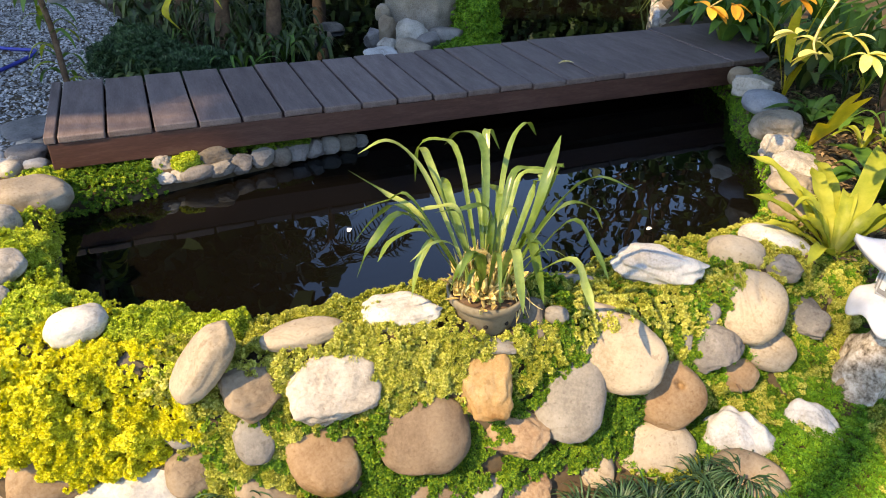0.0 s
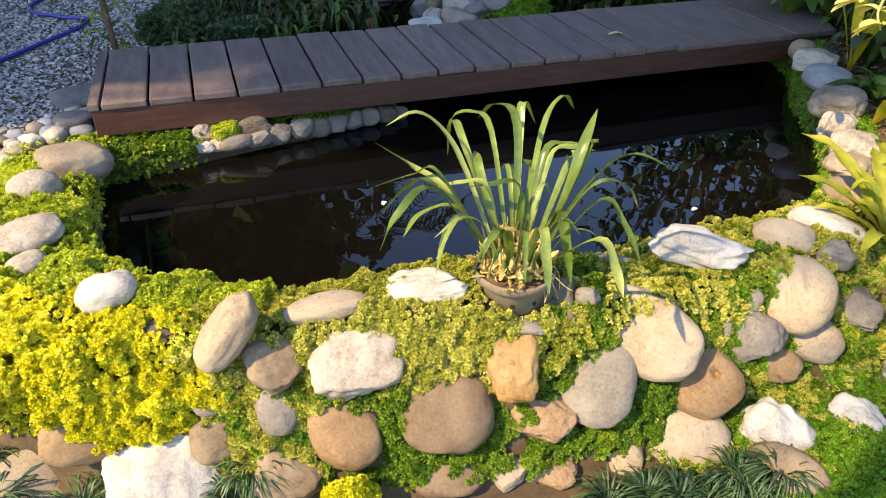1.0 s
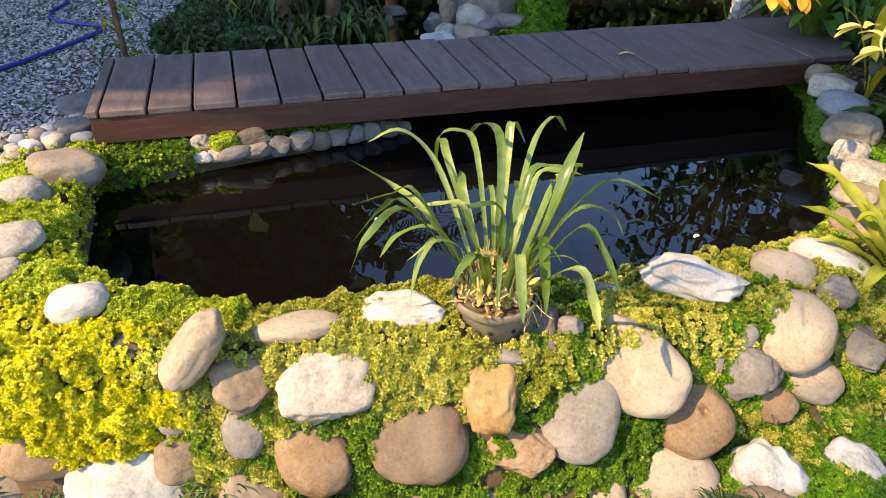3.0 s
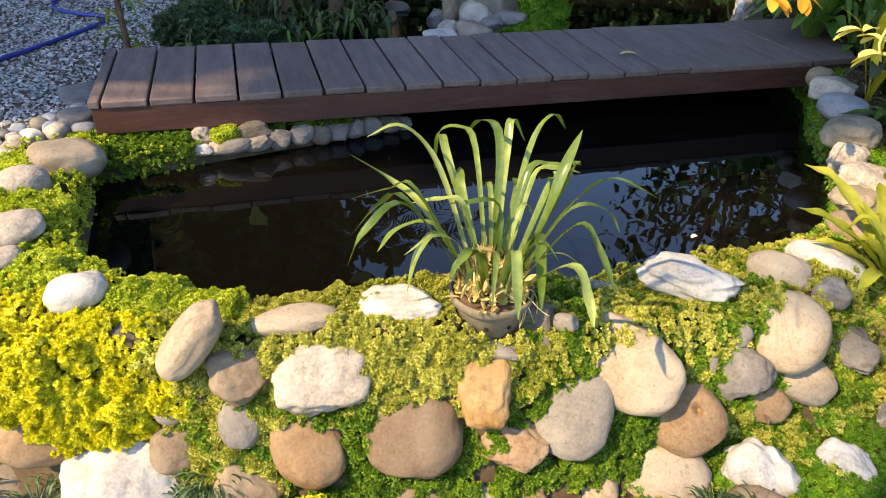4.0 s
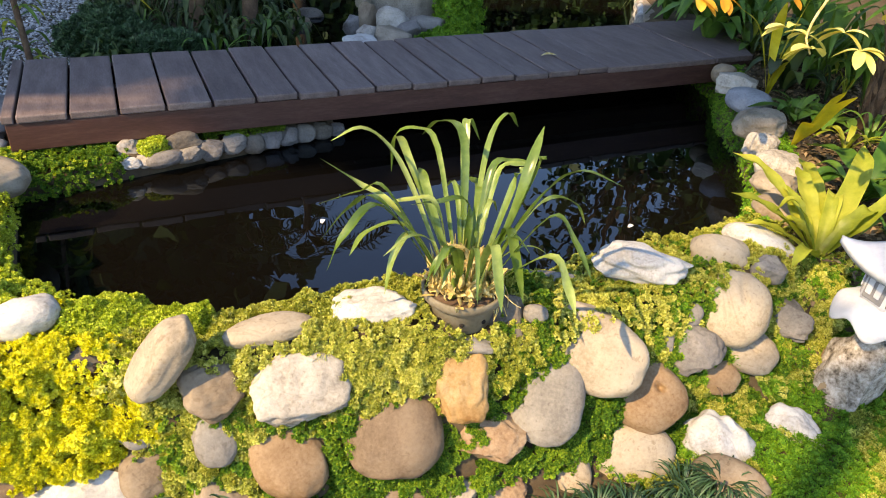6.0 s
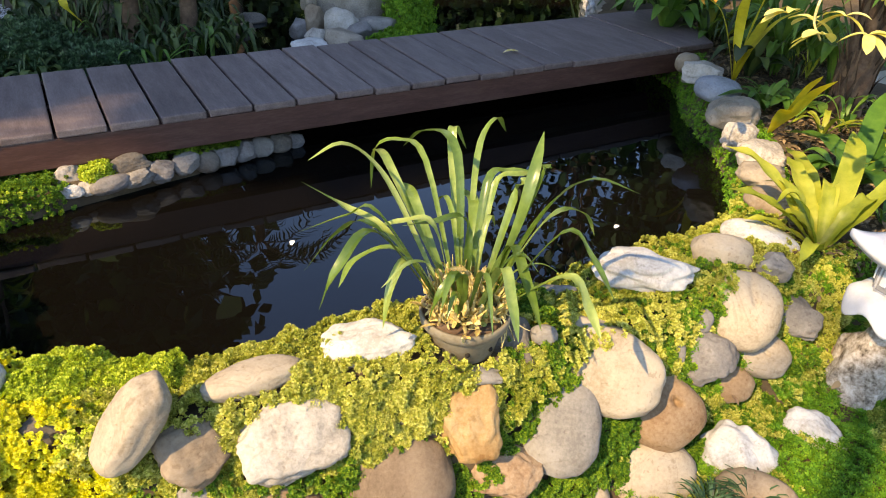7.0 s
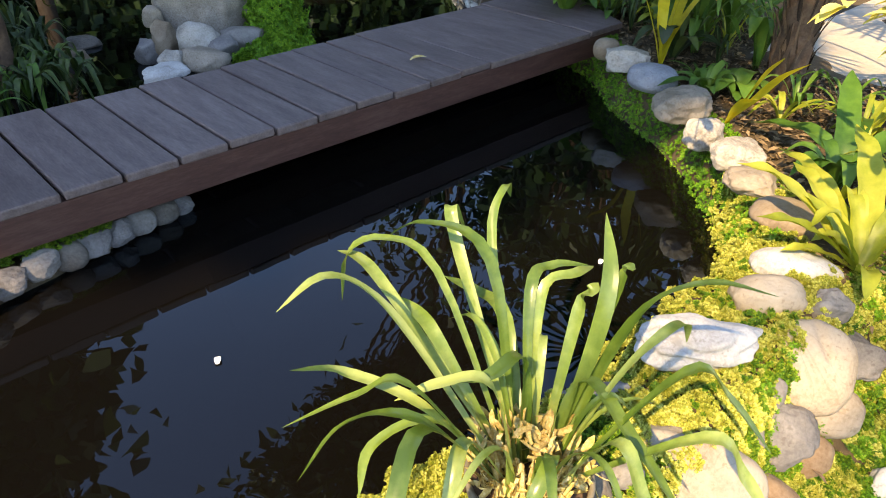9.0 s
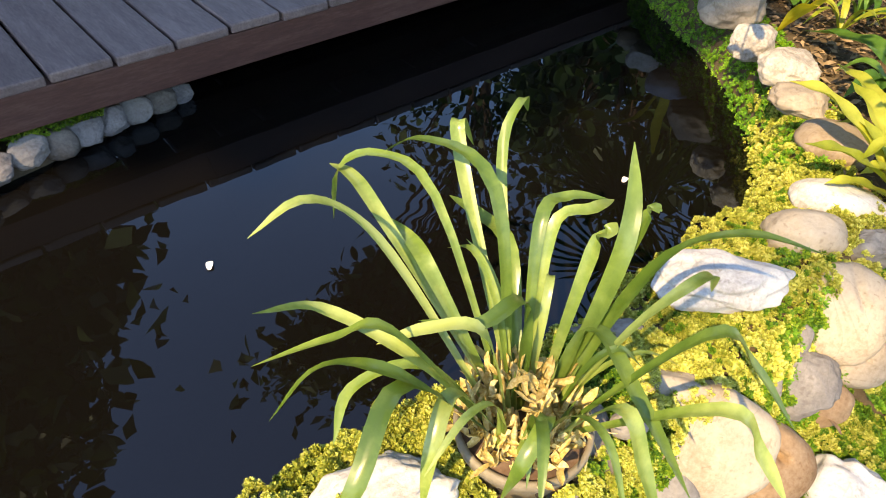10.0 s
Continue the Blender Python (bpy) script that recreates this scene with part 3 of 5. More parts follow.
def grow(name, label, mat, template, x0, x1, y0, y1, count, where, size, lift, seed, tilt=0.4, gaps=-2.0):
    """Scatters one kind of low plant over the bank. where(p, d) gives its likelihood, 0 to 1."""
    rng = np.random.RandomState(seed)
    x, y = rng.uniform(x0, x1, count), rng.uniform(y0, y1, count)
    p, n, steep = on_land(x, y)
    keep = rng.uniform(0, 1, count) < np.clip(steep / 2.6, 0, 1)
    p, n = p[keep], n[keep]
    keep = rng.uniform(0, 1, len(p)) < where(p, shore_distance(p[:, 0], p[:, 1]))
    p, n = p[keep], n[keep]
    up = n + np.array([0, 0, 0.6])
    up /= np.linalg.norm(up, axis=1, keepdims=True)
    lumps = wobble(p, 120, seed + 1)
    p = p + n * (lift * (0.4 + 0.35 * wobble(p, 30, seed + 2) + 0.5 * lumps)[:, None] + rng.uniform(-0.005, 0.004, len(p))[:, None])
    keep = clear_of_stones(p, 0.84) & (lumps > gaps)
    p, up = p[keep], up[keep]
    me = scatter_mesh(name, template[0], template[1], p, up, size * rng.uniform(0.6, 1.25, len(p)), mat, rng, tilt)
    return tagged(new(name, me), label, "groundcover", kind="stuff")


def band(v, lo, hi, soft):
    return step(lo - soft, lo + soft, v) * (1 - step(hi - soft, hi + soft, v))


ROUND = rosette(6, 1.0, 0.34, 0.3, 0.12, 3)
NEEDLE = rosette(6, 1.0, 0.2, 0.8, 0.0, 2)
TUFT = rosette(6, 1.0, 0.25, 0.6, 0.0, 1)


def golden(p, d):
    w = wobble(p, 9, 5)
    blob = ((p[:, 0] + 0.02) / 0.26) ** 2 + ((p[:, 1] + 1.1) / 0.17) ** 2
    return (1 - step(0.75, 1.25, blob + 0.25 * w)) * step(0.1, 0.16, p[:, 2])


def left_top(p, d):
    """The left bank's carpet and the strip along the inner rim."""
    return np.maximum(step(0.24, 0.3, p[:, 2]) * (1 - step(0.2, 0.36, p[:, 0])) * (1 - step(-0.14, -0.05, p[:, 1] - 0.14 * (p[:, 0] < 0.02))), 0) * step(-0.045, -0.02, d) * (1 - golden(p, d))


def lime(p, d):
    w = wobble(p, 12, 8)
    up = 0.10 * step(0.93, 1.1, p[:, 0])
    face = step(0.22, 0.30, p[:, 2] - up + 0.06 * w)
    streams = band(p[:, 2], 0.08, 0.30, 0.03) * step(0.25, 0.6, wobble(p * np.array([2.2, 2.2, 0.5]), 9, 9)) * (1 - step(0.75, 0.95, p[:, 0]))
    right = 1 - step(1.68, 1.85, p[:, 0])
    return np.maximum(face, streams) * step(0.18, 0.3, p[:, 0]) * right * step(-0.02, 0.005, d) * (1 - 0.6 * band(p[:, 0], 0.96, 1.1, 0.04) * (1 - step(0.3, 0.36, p[:, 2])))


def green(p, d):
    low = 1 - step(0.2, 0.31, p[:, 2] - 0.09 * step(0.93, 1.1, p[:, 0]) + 0.05 * wobble(p, 12, 8))
    return np.maximum(low, band(p[:, 0], 0.95, 1.13, 0.04)) * step(0.2, 0.42, p[:, 0]) * (1 - step(1.62, 1.75, p[:, 0])) * step(0.02, 0.06, p[:, 2]) * step(0.0, 0.03, d) * step(-1.62, -1.5, p[:, 1])


def slope_moss(p, d):
    return step(1.1, 1.3, p[:, 0]) * (1 - step(1.9, 2.05, p[:, 0])) * (1 - step(-1.44, -1.36, p[:, 1])) * step(0.01, 0.04, p[:, 2])


def rim_moss(p, d):
    return band(d, -0.05, 0.085, 0.012) * step(1.7, 1.85, p[:, 0]) * step(0.17, 0.2, p[:, 2])


def rim_sun(p, d):
    return band(d, -0.045, 0.11, 0.02) * step(1.55, 1.7, p[:, 0]) * (1 - step(-1.0, -0.9, p[:, 1]))


def bridge_moss(p, d):
    return band(p[:, 0], -0.12, 0.27, 0.03) * band(p[:, 1], -0.2, 0.06, 0.03) * step(-0.09, -0.05, d)


grow("golden_sedum", "bright golden sedum in dense feathery cushions", SEDUM_YELLOW, ROUND, -0.5, 0.4, -1.45, -0.7, 60000, golden, 0.0072, 0.034, 11, 0.55, -0.7)
grow("lime_sedum", "lime-green sedum carpeting the left bank", SEDUM_FRESH, ROUND, -0.5, 0.4, -1.2, 0.1, 90000, left_top, 0.0074, 0.036, 13, 0.5, -0.75)
grow("yellow_sedum", "yellow-green round-leaved sedum spilling between the stones", SEDUM_LIME, ROUND, 0.1, 1.9, -1.6, -0.95, 165000, lime, 0.0078, 0.03, 17, 0.55, -0.6)
grow("green_sedum", "fresh green round-leaved sedum low between the stones", SEDUM_GREEN, ROUND, 0.1, 1.8, -1.7, -1.1, 105000, green, 0.0078, 0.028, 19, 0.55, -0.55)
grow("slope_moss", "fine bright green moss on the slope below the wall", MOSS, TUFT, 1.0, 2.1, -2.0, -1.3, 90000, slope_moss, 0.0075, 0.02, 23, 0.5)
grow("slope_sedum", "yellow-green sedum in patches among the slope's moss", SEDUM_LIME, ROUND, 1.0, 2.1, -2.0, -1.38, 60000, lambda p, d: slope_moss(p, d) * step(0.12, 0.45, wobble(p, 14, 3)), 0.008, 0.026, 25, 0.5)
grow("rim_moss", "green moss along the pond's shaded rim", MOSS, TUFT, 1.5, 3.1, -1.3, 0.4, 150000, rim_moss, 0.0085, 0.018, 29, 0.6)
grow("rim_sedum", "yellow-green sedum on the sunny rim", SEDUM_LIME, ROUND, 1.4, 2.2, -1.3, -0.8, 26000, rim_sun, 0.0085, 0.024, 31, 0.5)
grow("bridge_moss", "green creeping sedum at the foot of the bridge", SEDUM_GREEN, ROUND, -0.2, 0.4, -0.3, 0.1, 16000, bridge_moss, 0.009, 0.03, 37, 0.5)


def mound_growth(name, label, mat, template, cx, cy, cz, rx, ry, rz, count, size, seed, category="groundcover", low=0.0, gaps=-2.0):
    """A cushion of growth over a lumpy mound."""
    g = np.random.RandomState(seed)
    n = g.normal(0, 1, (count, 3))
    n /= np.linalg.norm(n, axis=1, keepdims=True)
    n = n[n[:, 2] > low]
    count = len(n)
    p = n * np.array([rx, ry, rz])
    lumps = wobble(p, 120, seed)
    keep = lumps > gaps
    n, p, lumps, count = n[keep], p[keep], lumps[keep], int(keep.sum())
    p *= (1 + 0.16 * wobble(n, 6, seed) + 0.2 * lumps)[:, None] * g.uniform(0.9, 1.03, (count, 1))
    p += np.array([cx, cy, cz])
    return tagged(new(name, scatter_mesh(name, template[0], template[1], p, n, size * g.uniform(0.6, 1.2, count), mat, g, 0.5)), label, category, kind="stuff")


for k, (x0, y0, z0, rx, ry, rz, n0) in enumerate(((0.03, -1.13, 0.24, 0.15, 0.10, 0.13, 12000), (-0.12, -1.03, 0.29, 0.16, 0.14, 0.09, 12000), (0.14, -1.19, 0.18, 0.09, 0.07, 0.10, 6000),
                                                  (0.05, -1.16, 0.16, 0.12, 0.08, 0.09, 8000), (0.25, -1.21, 0.21, 0.06, 0.05, 0.08, 3000), (-0.22, -1.0, 0.22, 0.14, 0.13, 0.12, 9000))):
    mound_growth("golden_sedum", "bright golden sedum in dense feathery cushions", SEDUM_YELLOW, ROUND, x0, y0, z0, rx, ry, rz, int(n0 * 1.5), 0.0072, 90 + k, low=-0.25, gaps=-0.45)


for k, (x0, y0, z0, rx, ry, rz, n0) in enumerate(((0.20, -1.045, 0.335, 0.10, 0.06, 0.06, 5000), (0.33, -1.10, 0.335, 0.09, 0.05, 0.05, 4000), (-0.02, -0.93, 0.34, 0.09, 0.09, 0.07, 5000),
                                                  (-0.10, -0.62, 0.34, 0.10, 0.09, 0.06, 5000), (-0.13, -0.36, 0.33, 0.11, 0.09, 0.06, 5000), (-0.20, -0.78, 0.33, 0.10, 0.09, 0.07, 5000), (-0.08, -0.13, 0.285, 0.08, 0.07, 0.05, 3000))):
    mound_growth("lime_sedum", "puffy lime-green sedum cushion on the bank", SEDUM_FRESH, ROUND, x0, y0, z0, rx, ry, rz, n0, 0.0074, 140 + k, low=-0.2)
mound_growth("stone_moss", "bright green sedum tuft between the bridge's footing stones", SEDUM_FRESH, ROUND, 0.365, -0.012, 0.265, 0.05, 0.035, 0.04, 1200, 0.009, 161)
mound_growth("stone_moss", "thin green growth on top of the footing stones", SEDUM_GREEN, ROUND, 0.66, 0.05, 0.272, 0.14, 0.025, 0.02, 900, 0.008, 162)
mound_growth("golden_sedum", "small golden sedum cushion at the wall's foot", SEDUM_YELLOW, ROUND, 0.47, -1.46, 0.05, 0.06, 0.04, 0.06, 1800, 0.008, 160, low=-0.2)


# ---- orchid in the pot ----
def through_points(points, n=14):
    """A smooth curve through points."""
    p = [Vector(q) for q in points]
    p = [p[0] * 2 - p[1]] + p + [p[-1] * 2 - p[-2]]
    out = []
    for i in range(1, len(p) - 2):
        a, b, c, d = p[i - 1:i + 3]
        for k in range(n // (len(points) - 1)):
            t = k / (n // (len(points) - 1))
            out.append(0.5 * ((2 * b) + (c - a) * t + (2 * a - 5 * b + 4 * c - d) * t * t + (3 * b - a - 3 * c + d) * t ** 3))
    return out + [p[-2]]


ORCHID_AT = Vector((0.89, -1.285, 0.44))
orchid = thing("orchid", pose(*ORCHID_AT), "orchid with long arching strap leaves and dry yellow bulb husks", "plant")


def strap(width, *points):
    """One leaf of the orchid, width in millimetres."""
    pts = [q - ORCHID_AT for q in through_points(points, 16)]
    v, f = blade(pts, width / 1000.0, 0.14, 0.5, 0.04, random.Random(width + points[0][0]).uniform(-0.4, 0.4))
    part("leaf", mesh_from("leaf", v, f, LEAF), orchid)


strap(16, (0.865, -1.25, 0.45), (0.835, -1.12, 0.60), (0.80, -1.07, 0.675), (0.745, -1.055, 0.715), (0.683, -1.047, 0.69))
strap(19, (0.885, -1.240, 0.450), (0.861, -1.041, 0.622), (0.872, -0.960, 0.637), (0.884, -0.885, 0.611))
strap(15, (0.894, -1.240, 0.450), (0.907, -1.084, 0.663), (0.908, -0.972, 0.663), (0.870, -0.934, 0.637), (0.873, -0.903, 0.528))
strap(19, (0.904, -1.242, 0.450), (0.932, -1.156, 0.703), (0.941, -1.019, 0.696), (0.938, -0.928, 0.627))
strap(20, (0.908, -1.244, 0.450), (0.997, -1.039, 0.627), (1.023, -0.993, 0.682), (1.062, -0.986, 0.623))
strap(15, (0.915, -1.248, 0.450), (1.041, -1.063, 0.639), (1.102, -1.031, 0.702), (1.156, -0.998, 0.651))
strap(22, (0.935, -1.284, 0.450), (0.985, -1.292, 0.60), (1.015, -1.282, 0.698), (1.07, -1.230, 0.752))
strap(19, (0.932, -1.302, 0.450), (0.985, -1.302, 0.56), (1.04, -1.325, 0.665), (1.062, -1.385, 0.725), (1.109, -1.450, 0.717))
strap(17, (0.921, -1.252, 0.450), (0.985, -1.185, 0.644), (1.042, -1.175, 0.654), (1.066, -1.217, 0.666))
strap(17, (0.924, -1.256, 0.450), (0.992, -1.198, 0.638), (1.033, -1.221, 0.669), (1.093, -1.210, 0.648))
strap(19, (0.916, -1.322, 0.450), (0.981, -1.416, 0.657), (1.013, -1.459, 0.626), (1.020, -1.519, 0.578))
strap(19, (0.906, -1.327, 0.450), (0.956, -1.465, 0.609), (0.976, -1.508, 0.569), (0.970, -1.554, 0.539))
strap(22, (0.918, -1.289, 0.450), (0.970, -1.296, 0.569), (0.939, -1.390, 0.560), (0.901, -1.490, 0.536))
strap(20, (0.886, -1.325, 0.450), (0.878, -1.400, 0.609), (0.870, -1.445, 0.571), (0.863, -1.483, 0.521))
strap(17, (0.871, -1.308, 0.450), (0.836, -1.350, 0.579), (0.785, -1.369, 0.574), (0.764, -1.363, 0.510))
strap(17, (0.850, -1.265, 0.450), (0.745, -1.212, 0.648), (0.703, -1.173, 0.634), (0.633, -1.117, 0.589))
strap(15, (0.849, -1.266, 0.450), (0.756, -1.222, 0.616), (0.717, -1.123, 0.626), (0.629, -1.162, 0.710))
strap(17, (0.845, -1.280, 0.450), (0.714, -1.265, 0.657), (0.683, -1.170, 0.599), (0.630, -1.140, 0.519))
strap(19, (0.845, -1.282, 0.450), (0.715, -1.272, 0.649), (0.629, -1.317, 0.634), (0.594, -1.314, 0.561))
strap(15, (0.854, -1.260, 0.450), (0.786, -1.213, 0.565), (0.717, -1.173, 0.539), (0.671, -1.203, 0.511))
strap(19, (0.853, -1.280, 0.450), (0.783, -1.269, 0.576), (0.732, -1.295, 0.560), (0.707, -1.309, 0.480))
strap(20, (0.883, -1.241, 0.450), (0.865, -1.137, 0.589), (0.876, -1.087, 0.603), (0.898, -1.010, 0.585))
strap(15, (0.929, -1.301, 0.450), (0.975, -1.340, 0.60), (1.011, -1.368, 0.668), (1.075, -1.365, 0.645), (1.116, -1.356, 0.586))
strap(17, (0.868, -1.276, 0.450), (0.829, -1.259, 0.626), (0.792, -1.215, 0.623), (0.745, -1.184, 0.604))
strap(20, (0.896, -1.271, 0.450), (0.906, -1.244, 0.609), (0.834, -1.246, 0.626), (0.810, -1.174, 0.588))
strap(22, (0.915, -1.248, 0.450), (0.987, -1.144, 0.572), (1.032, -1.041, 0.544), (1.061, -0.943, 0.508))
strap(19, (0.929, -1.274, 0.450), (1.001, -1.254, 0.641), (1.005, -1.265, 0.676), (1.020, -1.264, 0.683))
strap(17, (0.935, -1.287, 0.450), (1.026, -1.291, 0.687), (1.031, -1.296, 0.715), (1.042, -1.290, 0.717))
rnd = random.Random(5)
for k in range(9):
    a = rnd.uniform(0, 2 * math.pi)
    reach, high = rnd.uniform(0.05, 0.11), rnd.uniform(0.09, 0.17)
    b = Vector((0.89 + 0.035 * math.cos(a), -1.285 + 0.035 * math.sin(a), 0.45))
    dirv = Vector((math.cos(a), math.sin(a), 0))
    strap(rnd.choice((9, 11, 13)), b, b + dirv * reach * 0.45 + Vector((0, 0, high * 0.75)), b + dirv * reach + Vector((0, 0, high)), b + dirv * reach * 1.6 + Vector((0, 0, high * rnd.uniform(0.6, 0.95))))


husk_meshes = []
for k in range(9):
    tip = Vector((rnd.gauss(0, 0.014), rnd.gauss(0, 0.014), rnd.uniform(0.014, 0.034)))
    v, f = blade(bezier((0, 0, 0), tip * 0.3 + Vector((rnd.gauss(0, 0.008), rnd.gauss(0, 0.008), 0)), tip * 0.7, tip, 4), rnd.uniform(0.005, 0.011), 0.3, 0.7, 0.1)
    husk_meshes.append(mesh_from("husk", v, f, HUSK))
for k in range(290):
    a, q = rnd.uniform(0, 6.283), 0.08 * math.sqrt(rnd.random())
    part("husk", husk_meshes[k % 9], orchid, "", pose(q * math.cos(a), q * math.sin(a), rnd.uniform(0.0, 0.09) * (1.15 - q / 0.09), rnd.uniform(-40, 40), rnd.uniform(-40, 40), rnd.uniform(0, 360)))
for k in range(26):
    a = rnd.uniform(0, 6.283)
    q = rnd.uniform(0.015, 0.06)
    c0 = Vector((q * math.cos(a), q * math.sin(a), 0.0))
    part("bulb", tube("bulb", [c0, c0 * 1.05 + Vector((0, 0, 0.035)), c0 * 1.15 + Vector((0, 0, 0.06)), c0 * 1.3 + Vector((0, 0, 0.09))], 0.007, LEAF if k % 2 == 0 else HUSK, 8, 0.08), orchid)
for k in range(14):
    a = rnd.uniform(-1.1, 0.5)
    s0 = Vector((0.066 * math.cos(a), 0.066 * math.sin(a), 0.012))
    s1 = s0 + Vector((0.016 * math.cos(a) + rnd.gauss(0, 0.008), 0.016 * math.sin(a), 0.004))
    s2 = s1 + Vector((rnd.gauss(0.004, 0.008), rnd.gauss(-0.004, 0.006), -0.03))
    s3 = s2 + Vector((rnd.gauss(0, 0.012), rnd.gauss(-0.004, 0.006), -rnd.uniform(0.01, 0.04)))
    part("root", tube("root", bezier(s0, s1, s2, s3, 8), 0.0016, HUSK, 5, 0.6), orchid)


# ---- other plants ----
FERN_LEAF = material("fern_leaf", [(0.12, 0.16, 0.02), (0.26, 0.3, 0.035), (0.42, 0.42, 0.07)], 6, 0.45, 0.15, 40, objects=0.2, translucent=0.4)
GREEN_LEAF = material("green_leaf", [(0.03, 0.09, 0.015), (0.07, 0.16, 0.025), (0.14, 0.24, 0.04)], 6, 0.4, 0.15, 40, objects=0.25, translucent=0.3)
YELLOW_LEAF = material("yellow_leaf", [(0.36, 0.3, 0.02), (0.55, 0.46, 0.03), (0.66, 0.58, 0.08)], 8, 0.5, 0.1, 50, objects=0.2, translucent=0.35)
AMBER_LEAF = material("amber_leaf", [(0.4, 0.17, 0.02), (0.58, 0.28, 0.03), (0.66, 0.42, 0.06)], 8, 0.5, 0.1, 50, objects=0.2, translucent=0.35)


def leafy(name, label, at, leaves, mat, category="plant", wave=0.0, keel=0.12):
    """A plant of single blades: each (width, base offset points...) in the world's metres."""
    t = thing(name, pose(*at), label, category)
    for width, *pts in leaves:
        v, f = blade([q - Vector(at) for q in through_points(pts, 24)], width, keel, 0.4, 0.05, 0.0, None, wave)
        part("leaf", mesh_from("leaf", v, f, mat), t)
    return t


c = (1.84, -1.39, 0.375)
FERN = [(0.044, c, (1.82, -1.29, 0.47), (1.79, -1.19, 0.545), (1.753, -1.118, 0.562)), (0.038, c, (1.78, -1.33, 0.45), (1.72, -1.27, 0.495), (1.677, -1.214, 0.502)),
        (0.044, c, (1.91, -1.3, 0.46), (1.99, -1.19, 0.50), (2.062, -1.09, 0.494)), (0.056, c, (1.93, -1.35, 0.47), (2.04, -1.29, 0.54), (2.124, -1.222, 0.58)),
        (0.046, c, (1.93, -1.4, 0.45), (2.02, -1.41, 0.52), (2.1, -1.42, 0.54)), (0.044, c, (1.88, -1.31, 0.45), (1.92, -1.23, 0.5), (1.97, -1.16, 0.51))]
fr = random.Random(14)
for k in range(8):
    a = fr.uniform(0, 6.283)
    dv, L = Vector((math.cos(a), math.sin(a), 0)), fr.uniform(0.09, 0.2)
    c0 = Vector(c)
    hi = fr.uniform(0.06, 0.16)
    FERN.append((fr.uniform(0.026, 0.04), c, c0 + dv * L * 0.4 + Vector((0, 0, hi * 0.6)), c0 + dv * L * 0.8 + Vector((0, 0, hi)), c0 + dv * L * 1.1 + Vector((0, 0, hi * fr.uniform(0.6, 1.0)))))
leafy("nest_fern", "yellow-green bird's nest fern with wavy upright fronds", c, FERN, FERN_LEAF, wave=0.2, keel=0.2)
c = (2.42, -0.80, 0.37)
leafy("yellow_orchid", "orchid with three yellowing strap leaves", c, [
    (0.042, c, (2.43, -0.84, 0.46), (2.43, -0.88, 0.55), (2.42, -0.92, 0.605)),
    (0.042, c, (2.41, -0.86, 0.45), (2.37, -0.94, 0.56), (2.33, -1.02, 0.63)),
    (0.04, c, (2.4, -0.83, 0.43), (2.36, -0.87, 0.48), (2.3, -0.92, 0.51)),
], YELLOW_LEAF, keel=0.06)
c = (2.75, -0.36, 0.37)
leafy("reed_plant", "upright yellow and green strap leaves behind the rim", c, [
    (0.035, c, (2.76, -0.37, 0.55), (2.78, -0.39, 0.72), (2.8, -0.42, 0.86)),
    (0.04, c, (2.73, -0.35, 0.52), (2.7, -0.36, 0.66), (2.66, -0.4, 0.76)),
    (0.035, c, (2.78, -0.38, 0.5), (2.84, -0.42, 0.62), (2.9, -0.48, 0.68)),
    (0.04, c, (2.72, -0.33, 0.5), (2.68, -0.28, 0.64), (2.62, -0.22, 0.7)),
    (0.04, c, (2.8, -0.35, 0.48), (2.9, -0.33, 0.6), (3.0, -0.34, 0.66)),
], YELLOW_LEAF, keel=0.08)


def clump(name, label, x, y, n, reach, high, width, mat, seed, z=None, droop=0.5, wave=0.05):
    """A rosette of arching leaves from one crown."""
    r = random.Random(seed)
    z = float(land(np.array([x]), np.array([y]))[0]) if z is None else z
    c0 = Vector((x, y, z))
    leaves = []
    for k in range(n):
        a = 2 * math.pi * (k + r.uniform(0, 0.9)) / n
        d = Vector((math.cos(a), math.sin(a), 0))
        L, hh = reach * r.uniform(0.6, 1.1), high * r.uniform(0.55, 1.1)
        leaves.append((width * r.uniform(0.7, 1.15), c0, c0 + d * L * 0.35 + Vector((0, 0, hh * 0.75)), c0 + d * L * 0.75 + Vector((0, 0, hh)), c0 + d * L * 1.15 + Vector((r.gauss(0, 0.02), 0, hh * (1 - droop * r.uniform(0.4, 1))))))
    return leafy(name, label, tuple(c0), leaves, mat, wave=wave)


c = (2.28, -1.19, 0.37)
leafy("broadleaf_plant", "shade plant with a few broad glossy green leaves", c, [
    (0.075, c, (2.26, -1.12, 0.47), (2.32, -1.0, 0.455), (2.38, -0.88, 0.41)),
    (0.06, c, (2.34, -1.16, 0.45), (2.44, -1.11, 0.53), (2.52, -1.071, 0.585)),
    (0.07, c, (2.33, -1.24, 0.46), (2.42, -1.29, 0.5), (2.52, -1.33, 0.47)),
    (0.06, c, (2.36, -1.17, 0.44), (2.46, -1.15, 0.47), (2.57, -1.14, 0.45)),
    (0.06, c, (2.22, -1.24, 0.45), (2.16, -1.3, 0.48), (2.11, -1.37, 0.45)),
], GREEN_LEAF, wave=0.12)
clump("broadleaf_plant", "low broad green leaves beside the bridge's end", 3.42, -0.05, 10, 0.3, 0.2, 0.09, GREEN_LEAF, 4)
clump("broadleaf_plant", "low broad green leaves beside the bridge's end", 3.75, 0.35, 10, 0.32, 0.28, 0.09, GREEN_LEAF, 6)
